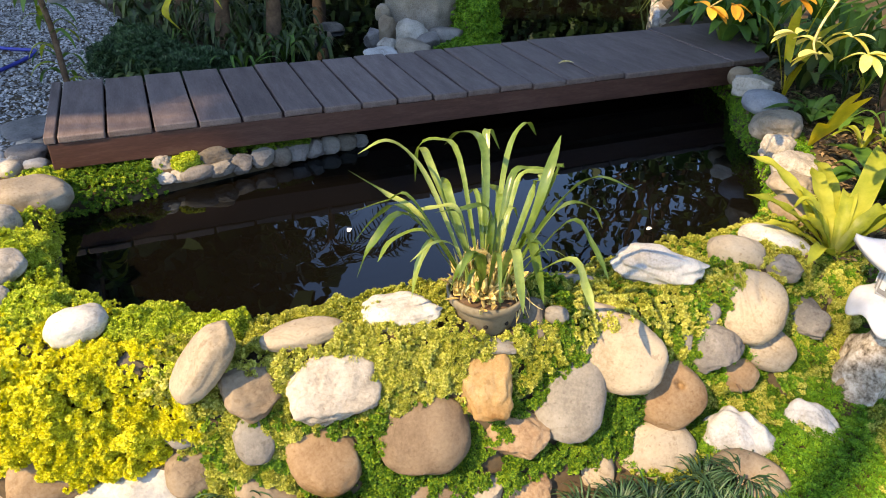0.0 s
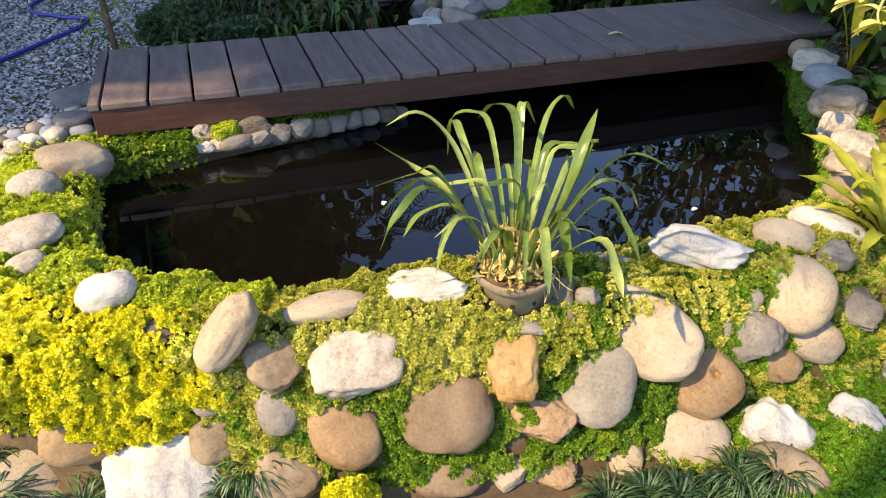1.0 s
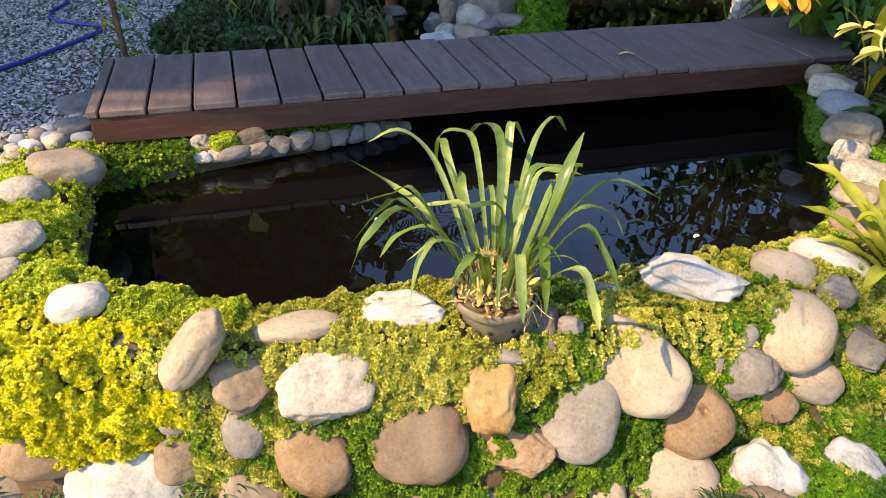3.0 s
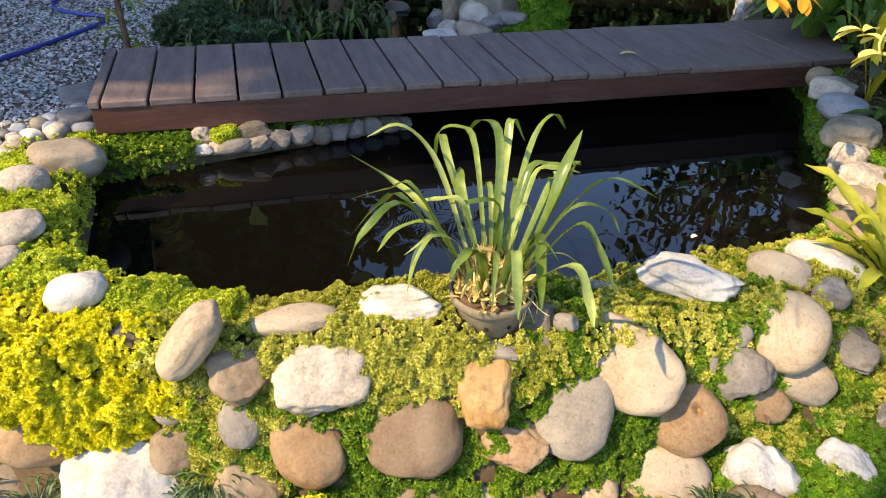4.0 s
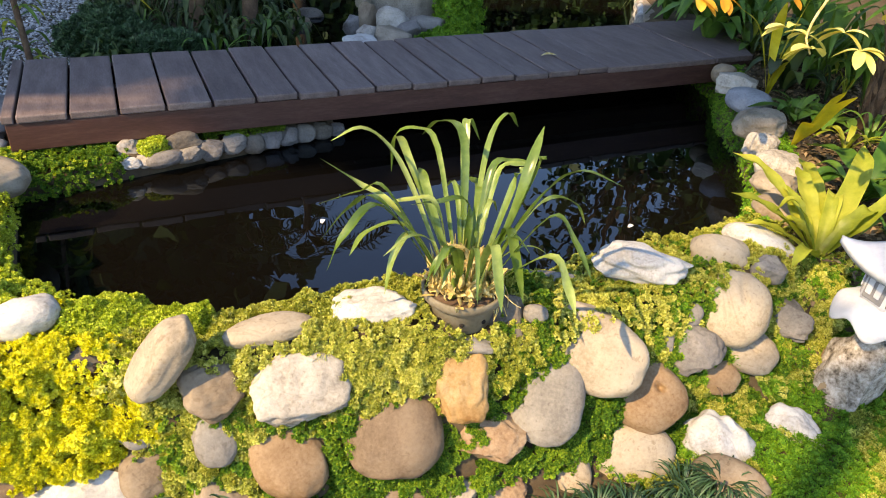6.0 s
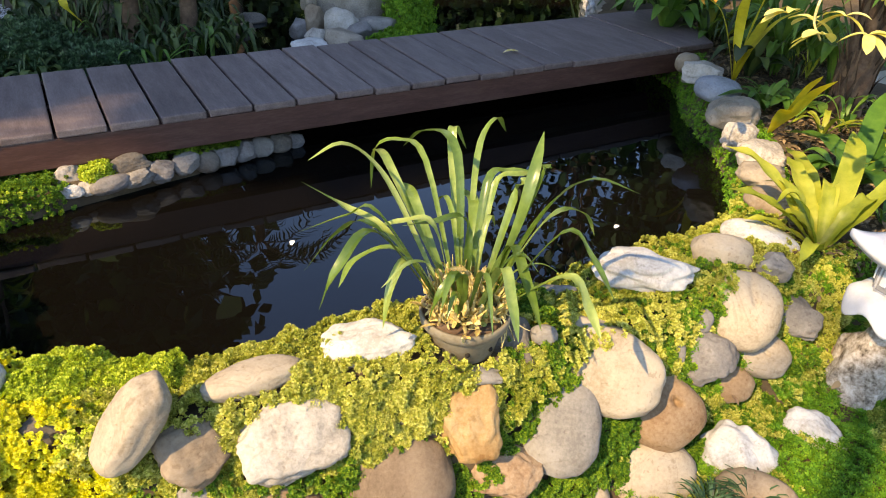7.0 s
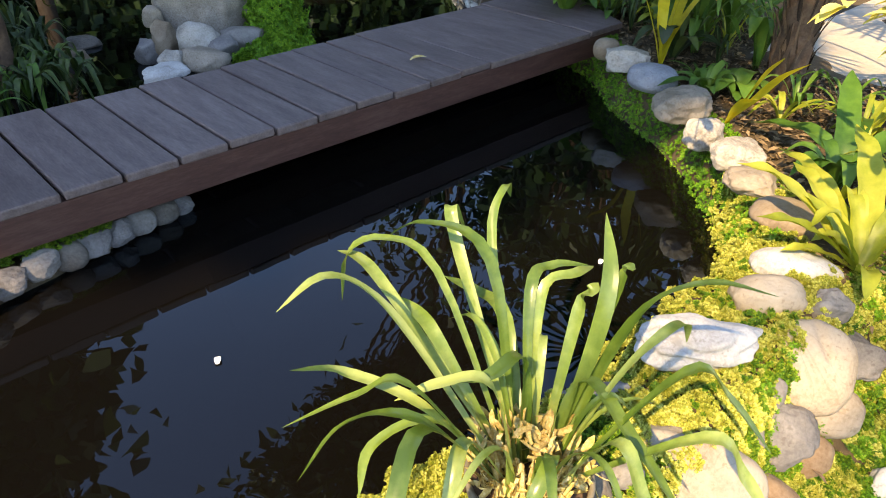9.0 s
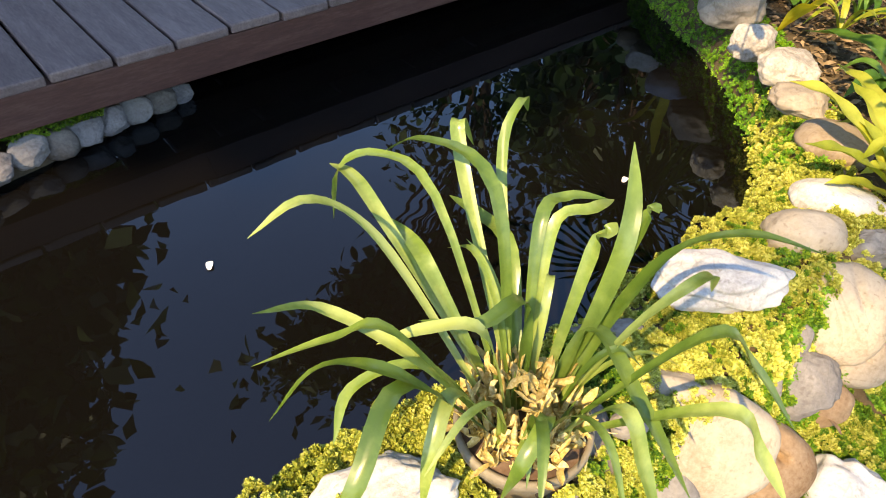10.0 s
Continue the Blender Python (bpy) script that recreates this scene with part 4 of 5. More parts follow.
clump("low_plant", "small green leaves between the rim stones", 2.62, -0.62, 9, 0.12, 0.1, 0.04, GREEN_LEAF, 7)
clump("low_plant", "small green leaves between the rim stones", 2.48, -0.42, 6, 0.07, 0.06, 0.035, GREEN_LEAF, 8)
clump("low_plant", "small green leaves between the rim stones", 2.2, -1.2, 9, 0.15, 0.12, 0.05, GREEN_LEAF, 9)


def tuft(x, y, n, reach, seed):
    r = random.Random(seed)
    z = float(land(np.array([x]), np.array([y]))[0])
    pieces = []
    for k in range(n):
        a, q = r.uniform(0, 6.283), r.uniform(0, 0.025)
        d = Vector((math.cos(a), math.sin(a), 0))
        L, hh = reach * r.uniform(0.5, 1.1), reach * r.uniform(0.4, 0.9)
        pieces.append(blade(bezier(d * q, d * (q + L * 0.2) + Vector((0, 0, hh)), d * (q + L * 0.7) + Vector((0, 0, hh * 1.1)), d * (q + L) + Vector((0, 0, hh * r.uniform(0.1, 0.7))), 5), 0.0035, 0.1, 0.8, 0.1))
    ob = new("grass_tuft", mesh_from("grass_tuft", *joined(pieces), GRASS))
    ob.matrix_basis = pose(x, y, z)
    return tagged(ob, "dark green tuft of narrow mondo grass", "grass", "grass tufts")


for i, (x, y) in enumerate(((-0.05, -1.27), (0.26, -1.36), (-0.25, -1.08), (-0.33, -0.98), (-0.22, -1.2), (-0.38, -0.85), (1.2, -1.69), (1.26, -1.72), (0.0, -1.37), (1.0, -1.6), (0.30, -1.33), (1.14, -1.65), (1.27, -1.66), (1.35, -1.69), (1.08, -1.62))):
    tuft(x, y, 130, 0.10 if i < 6 else 0.08, 40 + i)

# ---- lantern ----
LIME_WASH = material("white_paint", [(0.4, 0.4, 0.42), (0.5, 0.51, 0.54), (0.56, 0.57, 0.6)], 9, 0.7, 0.3, 90)
GREY_PAINT = material("grey_paint", [(0.14, 0.14, 0.15), (0.2, 0.2, 0.21), (0.26, 0.26, 0.27)], 12, 0.7, 0.2, 90)
TUFA = material("pitted_rock", [(0.07, 0.055, 0.04), (0.27, 0.23, 0.19), (0.46, 0.42, 0.38)], 45, 0.95, 1.0, 160, contrast=(0.36, 0.6))
lantern = thing("stone_lantern", pose(1.785, -1.612, 0.068), "white-painted snow lantern with arched legs on a pitted rock pedestal", "lantern")
part("pedestal", stone_mesh(0.155, 0.38, 0.155, "block", TUFA, 77, 5), lantern, "pitted brown and white rock", pose(0, 0, 0.085, 0, 0, 15))


def lantern_base():
    """A squat dome cut by six arches, so that it stands on six feet."""
    verts, faces, n, rings = [], [], 64, 12
    for inner in (0, 1):
        for i in range(rings + 1):
            h = i / rings
            r0 = (0.094 - 0.017 * inner) * (1 - 0.45 * h ** 3)
            for k in range(n):
                a = 2 * math.pi * k / n
                foot = abs(math.sin(3 * a)) ** 0.7
                low = 0.278 + 0.03 * (1 - foot ** 3)
                lobe = 1 + 0.05 * foot * (1 - h)
                verts.append((r0 * lobe * math.cos(a), r0 * lobe * math.sin(a), low + (0.345 - 0.012 * inner - low) * h))
    size = (rings + 1) * n
    for inner in (0, 1):
        for i in range(rings):
            for k in range(n):
                q4 = [inner * size + i * n + k, inner * size + i * n + (k + 1) % n, inner * size + (i + 1) * n + (k + 1) % n, inner * size + (i + 1) * n + k]
                faces.append(q4 if not inner else q4[::-1])
    for k in range(n):
        j4 = (k + 1) % n
        faces.append([j4, k, size + k, size + j4])
    faces.append([rings * n + k for k in range(n)])
    return mesh_from("arched_base", verts, faces, LIME_WASH)


part("arched_base", lantern_base(), lantern, "", pose(0, 0, 0, 0, 0, 55))
part("light_box", lathe("light_box", [(0.0, 0.342), (0.056, 0.342), (0.058, 0.35), (0.058, 0.42), (0.056, 0.425), (0.0, 0.425)], LIME_WASH, 6), lantern, "", pose(0, 0, 0, 0, 0, 25))
for k in range(6):
    m = pose(0, 0, 0, 0, 0, 60 * k + 25)
    w = part("window_frame", box("window_frame", -0.024, 0.024, -0.054, -0.046, 0.352, 0.415, GREY_PAINT, 0.002), lantern, "grey painted window frame", m)
    for sx in (-0.011, 0.011):
        part("window_pane", box("window_pane", sx - 0.007, sx + 0.007, -0.058, -0.0545, 0.366, 0.404, LIME_WASH, 0.002), w)
roof = bmesh.new()
bmesh.ops.create_grid(roof, x_segments=16, y_segments=16, size=0.092)
for v in roof.verts:
    r1 = max(abs(v.co.x), abs(v.co.y)) / 0.092
    corner_lift = (abs(v.co.x * v.co.y) / 0.092 ** 2) ** 2
    v.co.z = 0.424 + 0.06 * max(0.0, 1 - r1) ** 1.3 + 0.018 * corner_lift
ext = bmesh.ops.extrude_face_region(roof, geom=roof.faces[:])
for v in ext["geom"]:
    if isinstance(v, bmesh.types.BMVert):
        v.co.z += 0.018
bmesh.ops.recalc_face_normals(roof, faces=roof.faces[:])
part("roof", bm_mesh("roof", roof, LIME_WASH), lantern, "", pose(0, 0, 0, 0, 0, 73))


# ---- gravel yard and far bank ----
rng = np.random.RandomState(3)
x, y = rng.uniform(-2.4, 0.7, 62000), rng.uniform(0.12, 3.6, 62000)
d = shore_distance(x, y)
ok = (d > 0.12) & ~((x > -0.08) & (y < 0.66)) & (y > 0.30 + 0.35 * (x + 0.2)) & (x < 0.25 + 0.25 * np.sin(y * 1.3))
x, y = x[ok], y[ok]
p, n, _ = on_land(x, y)
p[:, 2] += 0.003
octa = np.array([(1, 0, 0), (0, 1, 0), (-1, 0, 0), (0, -1, 0), (0.25, 0.2, 0.62), (-0.2, -0.15, -0.6)])
octf = np.array([(0, 1, 4), (1, 2, 4), (2, 3, 4), (3, 0, 4)])
size = 0.0078 * rng.uniform(0.55, 1.5, len(p))
m3 = frames_on(n, rng, 0.4)
v = np.einsum("nij,kj->nki", m3, octa * np.array([1.25, 0.85, 0.8])) * size[:, None, None] + p[:, None, :]
tagged(new("gravel", mesh_big("gravel", v, octf, GRAVEL, True)), "loose pale grey gravel of the yard", "gravel", kind="stuff")

hose = tube("hose", through_points([(-1.5, 0.75, 0.245), (-0.95, 0.9, 0.245), (-0.62, 1.05, 0.245), (-0.4, 1.35, 0.245), (-0.24, 1.62, 0.245), (-0.2, 1.75, 0.25), (-0.33, 1.85, 0.245), (-0.48, 1.98, 0.245), (-0.52, 2.15, 0.245), (-0.47, 2.4, 0.245), (-0.52, 2.8, 0.245)], 60), 0.0095, HOSE, 10)
tagged(new("garden_hose", hose), "blue rubber garden hose lying on the gravel", "hose")


def loose_stone(name, label, x, y, z, w, h, d, yaw, shape, tone, seed, group="", level=3):
    ob = new(name, stone_mesh(w, h, d, shape, STONES[tone], seed, level))
    ob.matrix_basis = pose(x, y, z, 0, 0, yaw)
    return tagged(ob, label, "stone", group)


r = random.Random(12)
spots = []
while len(spots) < 40:
    x0, y0 = r.uniform(-0.46, -0.1), r.uniform(-0.2, 0.42)
    if abs(y0 - (0.28 + 0.9 * (x0 + 0.15))) < 0.15 and all((x0 - a) ** 2 + (y0 - b) ** 2 > 0.046 ** 2 for a, b in spots):
        spots.append((x0, y0))
for k, (x0, y0) in enumerate(spots):
    s = r.uniform(0.04, 0.072)
    zz = float(land(np.array([x0]), np.array([y0]))[0])
    loose_stone("pebble", "rounded pale pebble edging the gravel", x0, y0, zz + s * 0.2, s * 1.2, s * 0.85, s, r.uniform(0, 180), r.choice(("round", "rough")), r.choice(("beige", "pale", "pale", "white")), 300 + k, "pebbles at the edge of the gravel")
loose_stone("slab", "flat grey stone slab beside the bridge's end", -0.15, 0.62, 0.232, 0.22, 0.035, 0.26, 20, "block", "slate", 401)
loose_stone("slab", "flat grey stone at the bridge's foot", -0.14, 0.3, 0.262, 0.14, 0.04, 0.12, -10, "block", "slate", 402)
for k, (x0, y0, s) in enumerate(((0.02, 3.0, 0.1), (0.18, 2.95, 0.1), (0.36, 2.95, 0.14), (0.56, 2.9, 0.14), (0.75, 2.75, 0.12), (-0.15, 3.05, 0.1), (-0.35, 3.1, 0.12))):
    loose_stone("edging_stone", "rounded grey stone edging the far side of the gravel", x0, y0, 0.25, s * 1.2, s * 0.8, s, k * 40, "round", "grey", 410 + k, "stones edging the gravel")

# mossy rock standing in the back pond
loose_stone("boulder", "tall grey-tan boulder standing in the back pond", 1.92, 1.60, 0.5, 0.52, 1.1, 0.42, 8, "rough", "boulder", 430, "", 5)
loose_stone("boulder", "low grey slab leaning at the boulder's foot", 1.93, 1.30, 0.27, 0.24, 0.13, 0.2, 10, "rough", "grey", 431, "", 5)
for k, (x0, y0, z0, w, h, tone) in enumerate(((1.46, 1.10, 0.265, 0.20, 0.07, "white"), (1.54, 1.20, 0.275, 0.12, 0.10, "pale"), (1.63, 1.46, 0.30, 0.14, 0.17, "tan"), (1.64, 1.58, 0.37, 0.10, 0.10, "beige"), (1.72, 1.30, 0.29, 0.19, 0.20, "pale"), (1.66, 1.14, 0.27, 0.20, 0.11, "beige"), (1.55, 1.48, 0.25, 0.12, 0.12, "slate"), (1.79, 1.22, 0.28, 0.17, 0.10, "slate"), (1.30, 1.75, 0.2, 0.2, 0.09, "brown"), (1.42, 1.95, 0.2, 0.18, 0.09, "dark"))):
    loose_stone("pond_stone", "rounded stone at the foot of the boulder", x0, y0, z0, w, h, w * 0.8, k * 33, "rough", tone, 440 + k, "stones round the boulder", 4)


kerb = thing("pond_kerb", pose(3.2, 1.05, 0.2), "low kerb faced with white pebbles along the back pond", "kerb", kind="structure")
r = random.Random(31)
kerb_pebbles = [stone_mesh(0.06, 0.05, 0.045, "round", STONES[tone], 500 + k, 2) for k, tone in enumerate(("white", "pale", "white", "grey"))]
part("coping", box("coping", 0.03, 0.22, 0.0, 1.1, 0.0, 0.135, STONES["beige"], 0.012), kerb, "", pose(0, 0, 0, 0, 0, -38))
for k in range(22):
    for row in range(3):
        part("pebble", kerb_pebbles[r.randint(0, 3)], kerb, "", pose(0, 0, 0, 0, 0, -38) @ pose(0.02 + r.uniform(-0.008, 0.008), 0.02 + 0.05 * k + 0.025 * (row % 2), 0.02 + 0.045 * row, 0, r.uniform(-30, 30), r.uniform(60, 120)))


mound_growth("boulder_moss", "bright green moss clinging to the boulder's side", MOSS, TUFT, 2.13, 1.32, 0.2, 0.13, 0.15, 0.5, 12000, 0.013, 61)
mound_growth("boulder_moss", "bright green moss at the boulder's foot", MOSS, TUFT, 1.98, 1.12, 0.2, 0.2, 0.1, 0.10, 6000, 0.012, 62)
mound_growth("dwarf_grass", "dark rounded cushion of dwarf grass at the gravel's edge", GRASS, NEEDLE, 0.28, 1.45, 0.2, 0.2, 0.3, 0.16, 9000, 0.022, 63)
mound_growth("dwarf_grass", "dark rounded cushion of dwarf grass at the gravel's edge", GRASS, NEEDLE, 0.55, 1.15, 0.2, 0.22, 0.2, 0.12, 7000, 0.022, 64)

# leaf green taken nearly to black, so the colour itself carries the shade
SHADED_LEAF = material("shaded_leaf", [(0.012, 0.028, 0.008), (0.026, 0.052, 0.013), (0.07, 0.1, 0.025)], 6, 0.45, 0.1, 50, objects=0.35, translucent=0.2)
q = random.Random(77)
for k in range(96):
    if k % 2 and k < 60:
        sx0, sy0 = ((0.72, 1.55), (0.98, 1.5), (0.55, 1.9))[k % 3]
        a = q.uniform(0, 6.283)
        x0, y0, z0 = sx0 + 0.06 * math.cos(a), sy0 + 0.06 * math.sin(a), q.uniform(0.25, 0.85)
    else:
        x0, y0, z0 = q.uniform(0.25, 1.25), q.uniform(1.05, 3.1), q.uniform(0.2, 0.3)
    clump("shade_plant", "drooping leaves of a shade plant, darkened for the shade behind the bridge", x0, y0, q.randint(8, 16), q.uniform(0.08, 0.18), q.uniform(0.05, 0.14), q.choice((0.01, 0.016, 0.022, 0.032)), SHADED_LEAF, 70 + k, z0, q.uniform(1.2, 2.6))
for k in range(9):
    x0, y0 = q.uniform(0.35, 1.15), q.uniform(1.0, 1.7)
    clump("shade_plant", "drooping yellow-green leaves behind the bridge", x0, y0, q.randint(6, 10), q.uniform(0.12, 0.2), q.uniform(0.06, 0.15), q.uniform(0.016, 0.03), q.choice((GREEN_LEAF, SHADED_LEAF, SHADED_LEAF)), 300 + k, 0.22, q.uniform(1.1, 2.0))
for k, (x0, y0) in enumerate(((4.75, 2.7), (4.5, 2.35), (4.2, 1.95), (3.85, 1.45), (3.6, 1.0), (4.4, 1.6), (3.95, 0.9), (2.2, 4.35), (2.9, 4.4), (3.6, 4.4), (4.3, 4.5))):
    clump("shade_plant", "drooping leaves of a shade plant, darkened for the shade by the back pond", x0, y0, 14, 0.3, 0.35, 0.04, SHADED_LEAF, 110 + k, 0.2, 1.0)
for k in range(12):
    x0, y0 = q.uniform(3.0, 3.75), q.uniform(-0.9, 0.9)
    clump("bed_plant", "green leaves crowding the garden bed", x0, y0, q.randint(8, 12), q.uniform(0.16, 0.3), q.uniform(0.12, 0.35), q.uniform(0.03, 0.08), GREEN_LEAF, 130 + k)
c = (0.69, 1.52, 0.62)
leafy("hanging_plant", "yellowing strap leaf hanging from a stump behind the bridge", c, [
    (0.036, c, (0.54, 1.40, 0.60), (0.445, 1.31, 0.50), (0.50, 1.28, 0.415)),
    (0.022, c, (0.62, 1.38, 0.66), (0.66, 1.26, 0.60), (0.70, 1.20, 0.52)),
], YELLOW_LEAF, keel=0.1)
# leaf litter and low plants of the bed behind the rim
LITTER = material("dry_litter", [(0.04, 0.028, 0.016), (0.11, 0.075, 0.04), (0.24, 0.17, 0.1)], 20, 0.85, 0.2, 120, island=0.5)
g = np.random.RandomState(51)
x, y = g.uniform(1.7, 3.6, 30000), g.uniform(-1.75, 0.7, 30000)
ok = (shore_distance(x, y) > 0.09) & (y > -1.62 - 0.1 * (x - 1.7)) & (y < 0.0 + 0.9 * (x - 2.6)) & ~((x > 3.12) & (y < -0.48))
p, n, _ = on_land(x[ok], y[ok])
p = p + n * g.uniform(0.0, 0.014, (len(p), 1))
ok = clear_of_stones(p, 1.0)
p, n = p[ok], n[ok]
CHIP = rosette(1, 1.0, 0.2, 0.12, 0.1, 1)
tagged(new("leaf_litter", scatter_mesh("leaf_litter", CHIP[0], CHIP[1], p, n, 0.03 * g.uniform(0.3, 1.4, len(p)), LITTER, g, 0.35)), "dry brown leaf litter lying on the garden bed", "leaf litter", kind="stuff")
spots = []
for k in range(2000):
    x0, y0 = q.uniform(1.9, 3.35), q.uniform(-1.5, 0.75)
    d0 = float(shore_distance(np.array([x0]), np.array([y0]))[0])
    if 0.2 < d0 < (0.9 if y0 > -0.35 else 0.5) and y0 < 0.85 * (x0 - 2.45) and not (x0 > 3.1 and y0 < -0.45) and math.hypot(x0 - 2.86, y0 + 0.78) > 0.16 and math.hypot(x0 - 1.9, y0 + 1.5) > 0.22 and math.hypot(x0 - 2.28, y0 + 1.19) > 0.13 and all(math.hypot(x0 - a, y0 - b) > 0.13 for a, b in spots):
        spots.append((x0, y0))
for k, (x0, y0) in enumerate(spots[:70]):
    wide = k % 3 == 0
    clump("bed_plant", "broad green leaves crowding the garden bed" if wide else "slender green leaves crowding the garden bed", x0, y0, q.randint(7, 12), q.uniform(0.09, 0.17), q.uniform(0.05, 0.16) + (0.08 if x0 > 2.8 else 0), q.uniform(0.035, 0.06) if wide else q.uniform(0.01, 0.022), (GREEN_LEAF, SHADED_LEAF, GREEN_LEAF, FERN_LEAF)[q.randint(0, 3)], 200 + k)
for k, (x0, y0, z0) in enumerate(((0.72, 1.55, 0.75), (0.98, 1.5, 0.7), (0.55, 1.9, 0.9))):
    t = thing("mossy_stump", pose(x0, y0, 0.18), "dark mossy stump with plants growing on it", "stump")
    part("trunk", tube("trunk", [(0, 0, 0), (0.02, 0.01, z0 * 0.4), (-0.01, 0.02, z0)], 0.045, BARK, 14, 0.75), t)
# plant climbing a thin stem beside the bridge's end
t = thing("climbing_plant", pose(-0.02, 1.0, 0.23), "thin stem with green and yellow climbing leaves", "plant")
part("stem", tube("stem", [(0, 0, 0), (-0.01, 0.02, 0.3), (-0.06, 0.05, 0.7), (-0.1, 0.06, 1.1)], 0.014, BARK, 8, 0.7), t)
rr = random.Random(8)
for k in range(46):
    h0 = 0.03 + 0.02 * k
    a = rr.uniform(0, 6.283)
    b0 = Vector((-0.06 * h0, 0.04 * h0, h0))
    dv = Vector((math.cos(a), math.sin(a), 0)) * rr.uniform(0.1, 0.17)
    vv, ff = blade(bezier(b0, b0 + dv * 0.3 + Vector((0, 0, 0.05)), b0 + dv * 0.8 + Vector((0, 0, 0.03)), b0 + dv + Vector((0, 0, -0.05)), 8), rr.uniform(0.014, 0.034), 0.1, 0.3, 0.05)
    part("leaf", mesh_from("leaf", vv, ff, rr.choice((GREEN_LEAF, GREEN_LEAF, FERN_LEAF))), t)


# ---- branch of yellow leaves over the rim, palm and garden wall ----
def twig(name, label, path, tips, mat, seed, size=0.058):
    t = thing(name, pose(*path[0]), label, "branch")
    o = Vector(path[0])
    part("twig", tube("twig", [Vector(q) - o for q in through_points(path, 18)], 0.005, HUSK, 6, 0.35), t)
    q = random.Random(seed)
    for tip in tips:
        node = Vector(tip) - o
        for k in range(q.choice((4, 5, 6))):
            a = q.uniform(0, 6.283)
            end = node + Vector((math.cos(a) * size * 0.95, math.sin(a) * size * 0.95, -size * q.uniform(0.0, 0.75)))
            vv, ff = blade(bezier(node, node.lerp(end, 0.3) + Vector((0, 0, 0.012)), node.lerp(end, 0.75) + Vector((0, 0, 0.006)), end, 7), size * 0.46, 0.12, 0.2, 0.05)
            part("leaf", mesh_from("leaf", vv, ff, mat), t)
    return t


PALE_LEAF = material("pale_yellow_leaf", [(0.46, 0.40, 0.08), (0.60, 0.55, 0.16), (0.70, 0.65, 0.28)], 8, 0.5, 0.1, 50, objects=0.2, translucent=0.3)
twig("yellow_branch", "pale twig hanging with translucent yellow leaves", [(2.6, -0.9, 1.6), (2.1, -1.15, 1.25), (1.7, -1.3, 1.03), (1.57, -1.36, 0.95), (1.53, -1.41, 0.92)],
     [(1.53, -1.41, 0.93), (1.57, -1.36, 0.94), (1.66, -1.42, 0.92), (1.72, -1.33, 0.93), (1.62, -1.27, 0.93), (1.8, -1.38, 0.97), (1.86, -1.28, 1.0), (1.75, -1.22, 1.0)], PALE_LEAF, 4, 0.05)
twig("amber_branch", "thin twig with hanging amber leaves", [(2.6, -0.5, 1.5), (2.1, -0.8, 1.15), (1.75, -0.95, 0.97), (1.62, -1.0, 0.93)],
     [(1.62, -1.0, 0.93), (1.74, -0.96, 0.92), (1.98, -0.95, 0.92)], AMBER_LEAF, 6, 0.055)

palm = thing("fan_palm", pose(2.86, -0.78, 0.34), "fan palm with a brown fibrous trunk and radiating fronds", "palm")
part("trunk", tube("trunk", [(0, 0, 0), (0.01, 0.0, 0.5), (0.03, 0.01, 1.1), (0.05, 0.02, 1.9)], 0.062, BARK, 16, 0.85), palm)
q = random.Random(21)
FIBRE = material("palm_fibre", [(0.025, 0.015, 0.009), (0.065, 0.04, 0.024), (0.14, 0.09, 0.055)], 12, 0.9, 0.5, 120, island=0.4)
pieces = []
for k in range(420):
    a, z0 = q.uniform(0, 6.283), q.uniform(0.0, 1.7)
    b0 = Vector((0.06 * math.cos(a) + 0.02 * z0, 0.06 * math.sin(a), z0))
    e0 = b0 + Vector((0.02 * math.cos(a) + q.gauss(0, 0.016), 0.02 * math.sin(a) + q.gauss(0, 0.016), q.uniform(0.06, 0.15)))
    pieces.append(blade([b0, b0.lerp(e0, 0.5), e0], q.uniform(0.006, 0.018), 0.2, 0.8, 0.1))
part("fibre", mesh_from("fibre", *joined(pieces), FIBRE), palm, "shaggy brown leaf-base fibres")
for k in range(22):
    a = 2 * math.pi * k / 22 * 2.4 + q.uniform(-0.3, 0.3)
    low = k % 3
    h0 = (0.75, 1.25, 1.85)[low]
    dv = Vector((math.cos(a), math.sin(a), 0))
    if k >= 16:
        h0, dv = 0.7, Vector(((-0.6, 0.8, 0), (-0.9, 0.35, 0), (-0.3, 1.0, 0), (-0.98, -0.1, 0), (-0.75, 0.6, 0), (0.2, 1.0, 0))[k - 16]).normalized()
    hub = dv * q.uniform(0.3, 0.55) + Vector((0.03, 0.01, h0 + q.uniform(-0.12, 0.2) - 0.1 * (low == 0)))
    st = Vector((0.02, 0.01, h0))
    frond = part("frond", tube("frond", bezier(st, st.lerp(hub, 0.4) + Vector((0, 0, 0.1)), st.lerp(hub, 0.8) + Vector((0, 0, 0.06)), hub, 8), 0.006, GREEN_LEAF, 6, 0.7), palm)
    pieces = []
    side = dv.cross(Vector((0, 0, 1)))
    for j in range(-9, 10):
        b = j / 9 * 1.9
        out_d = dv * math.cos(b) + side * math.sin(b)
        end = hub + out_d * 0.34 + Vector((0, 0, -0.07 - 0.05 * abs(j) / 9))
        pieces.append(blade(bezier(hub, hub.lerp(end, 0.35) + Vector((0, 0, 0.03)), hub.lerp(end, 0.7) + Vector((0, 0, 0.02)), end, 6), 0.02, 0.2, 0.25, 0.03))
    part("fan", mesh_from("fan", *joined(pieces), GREEN_LEAF), frond)

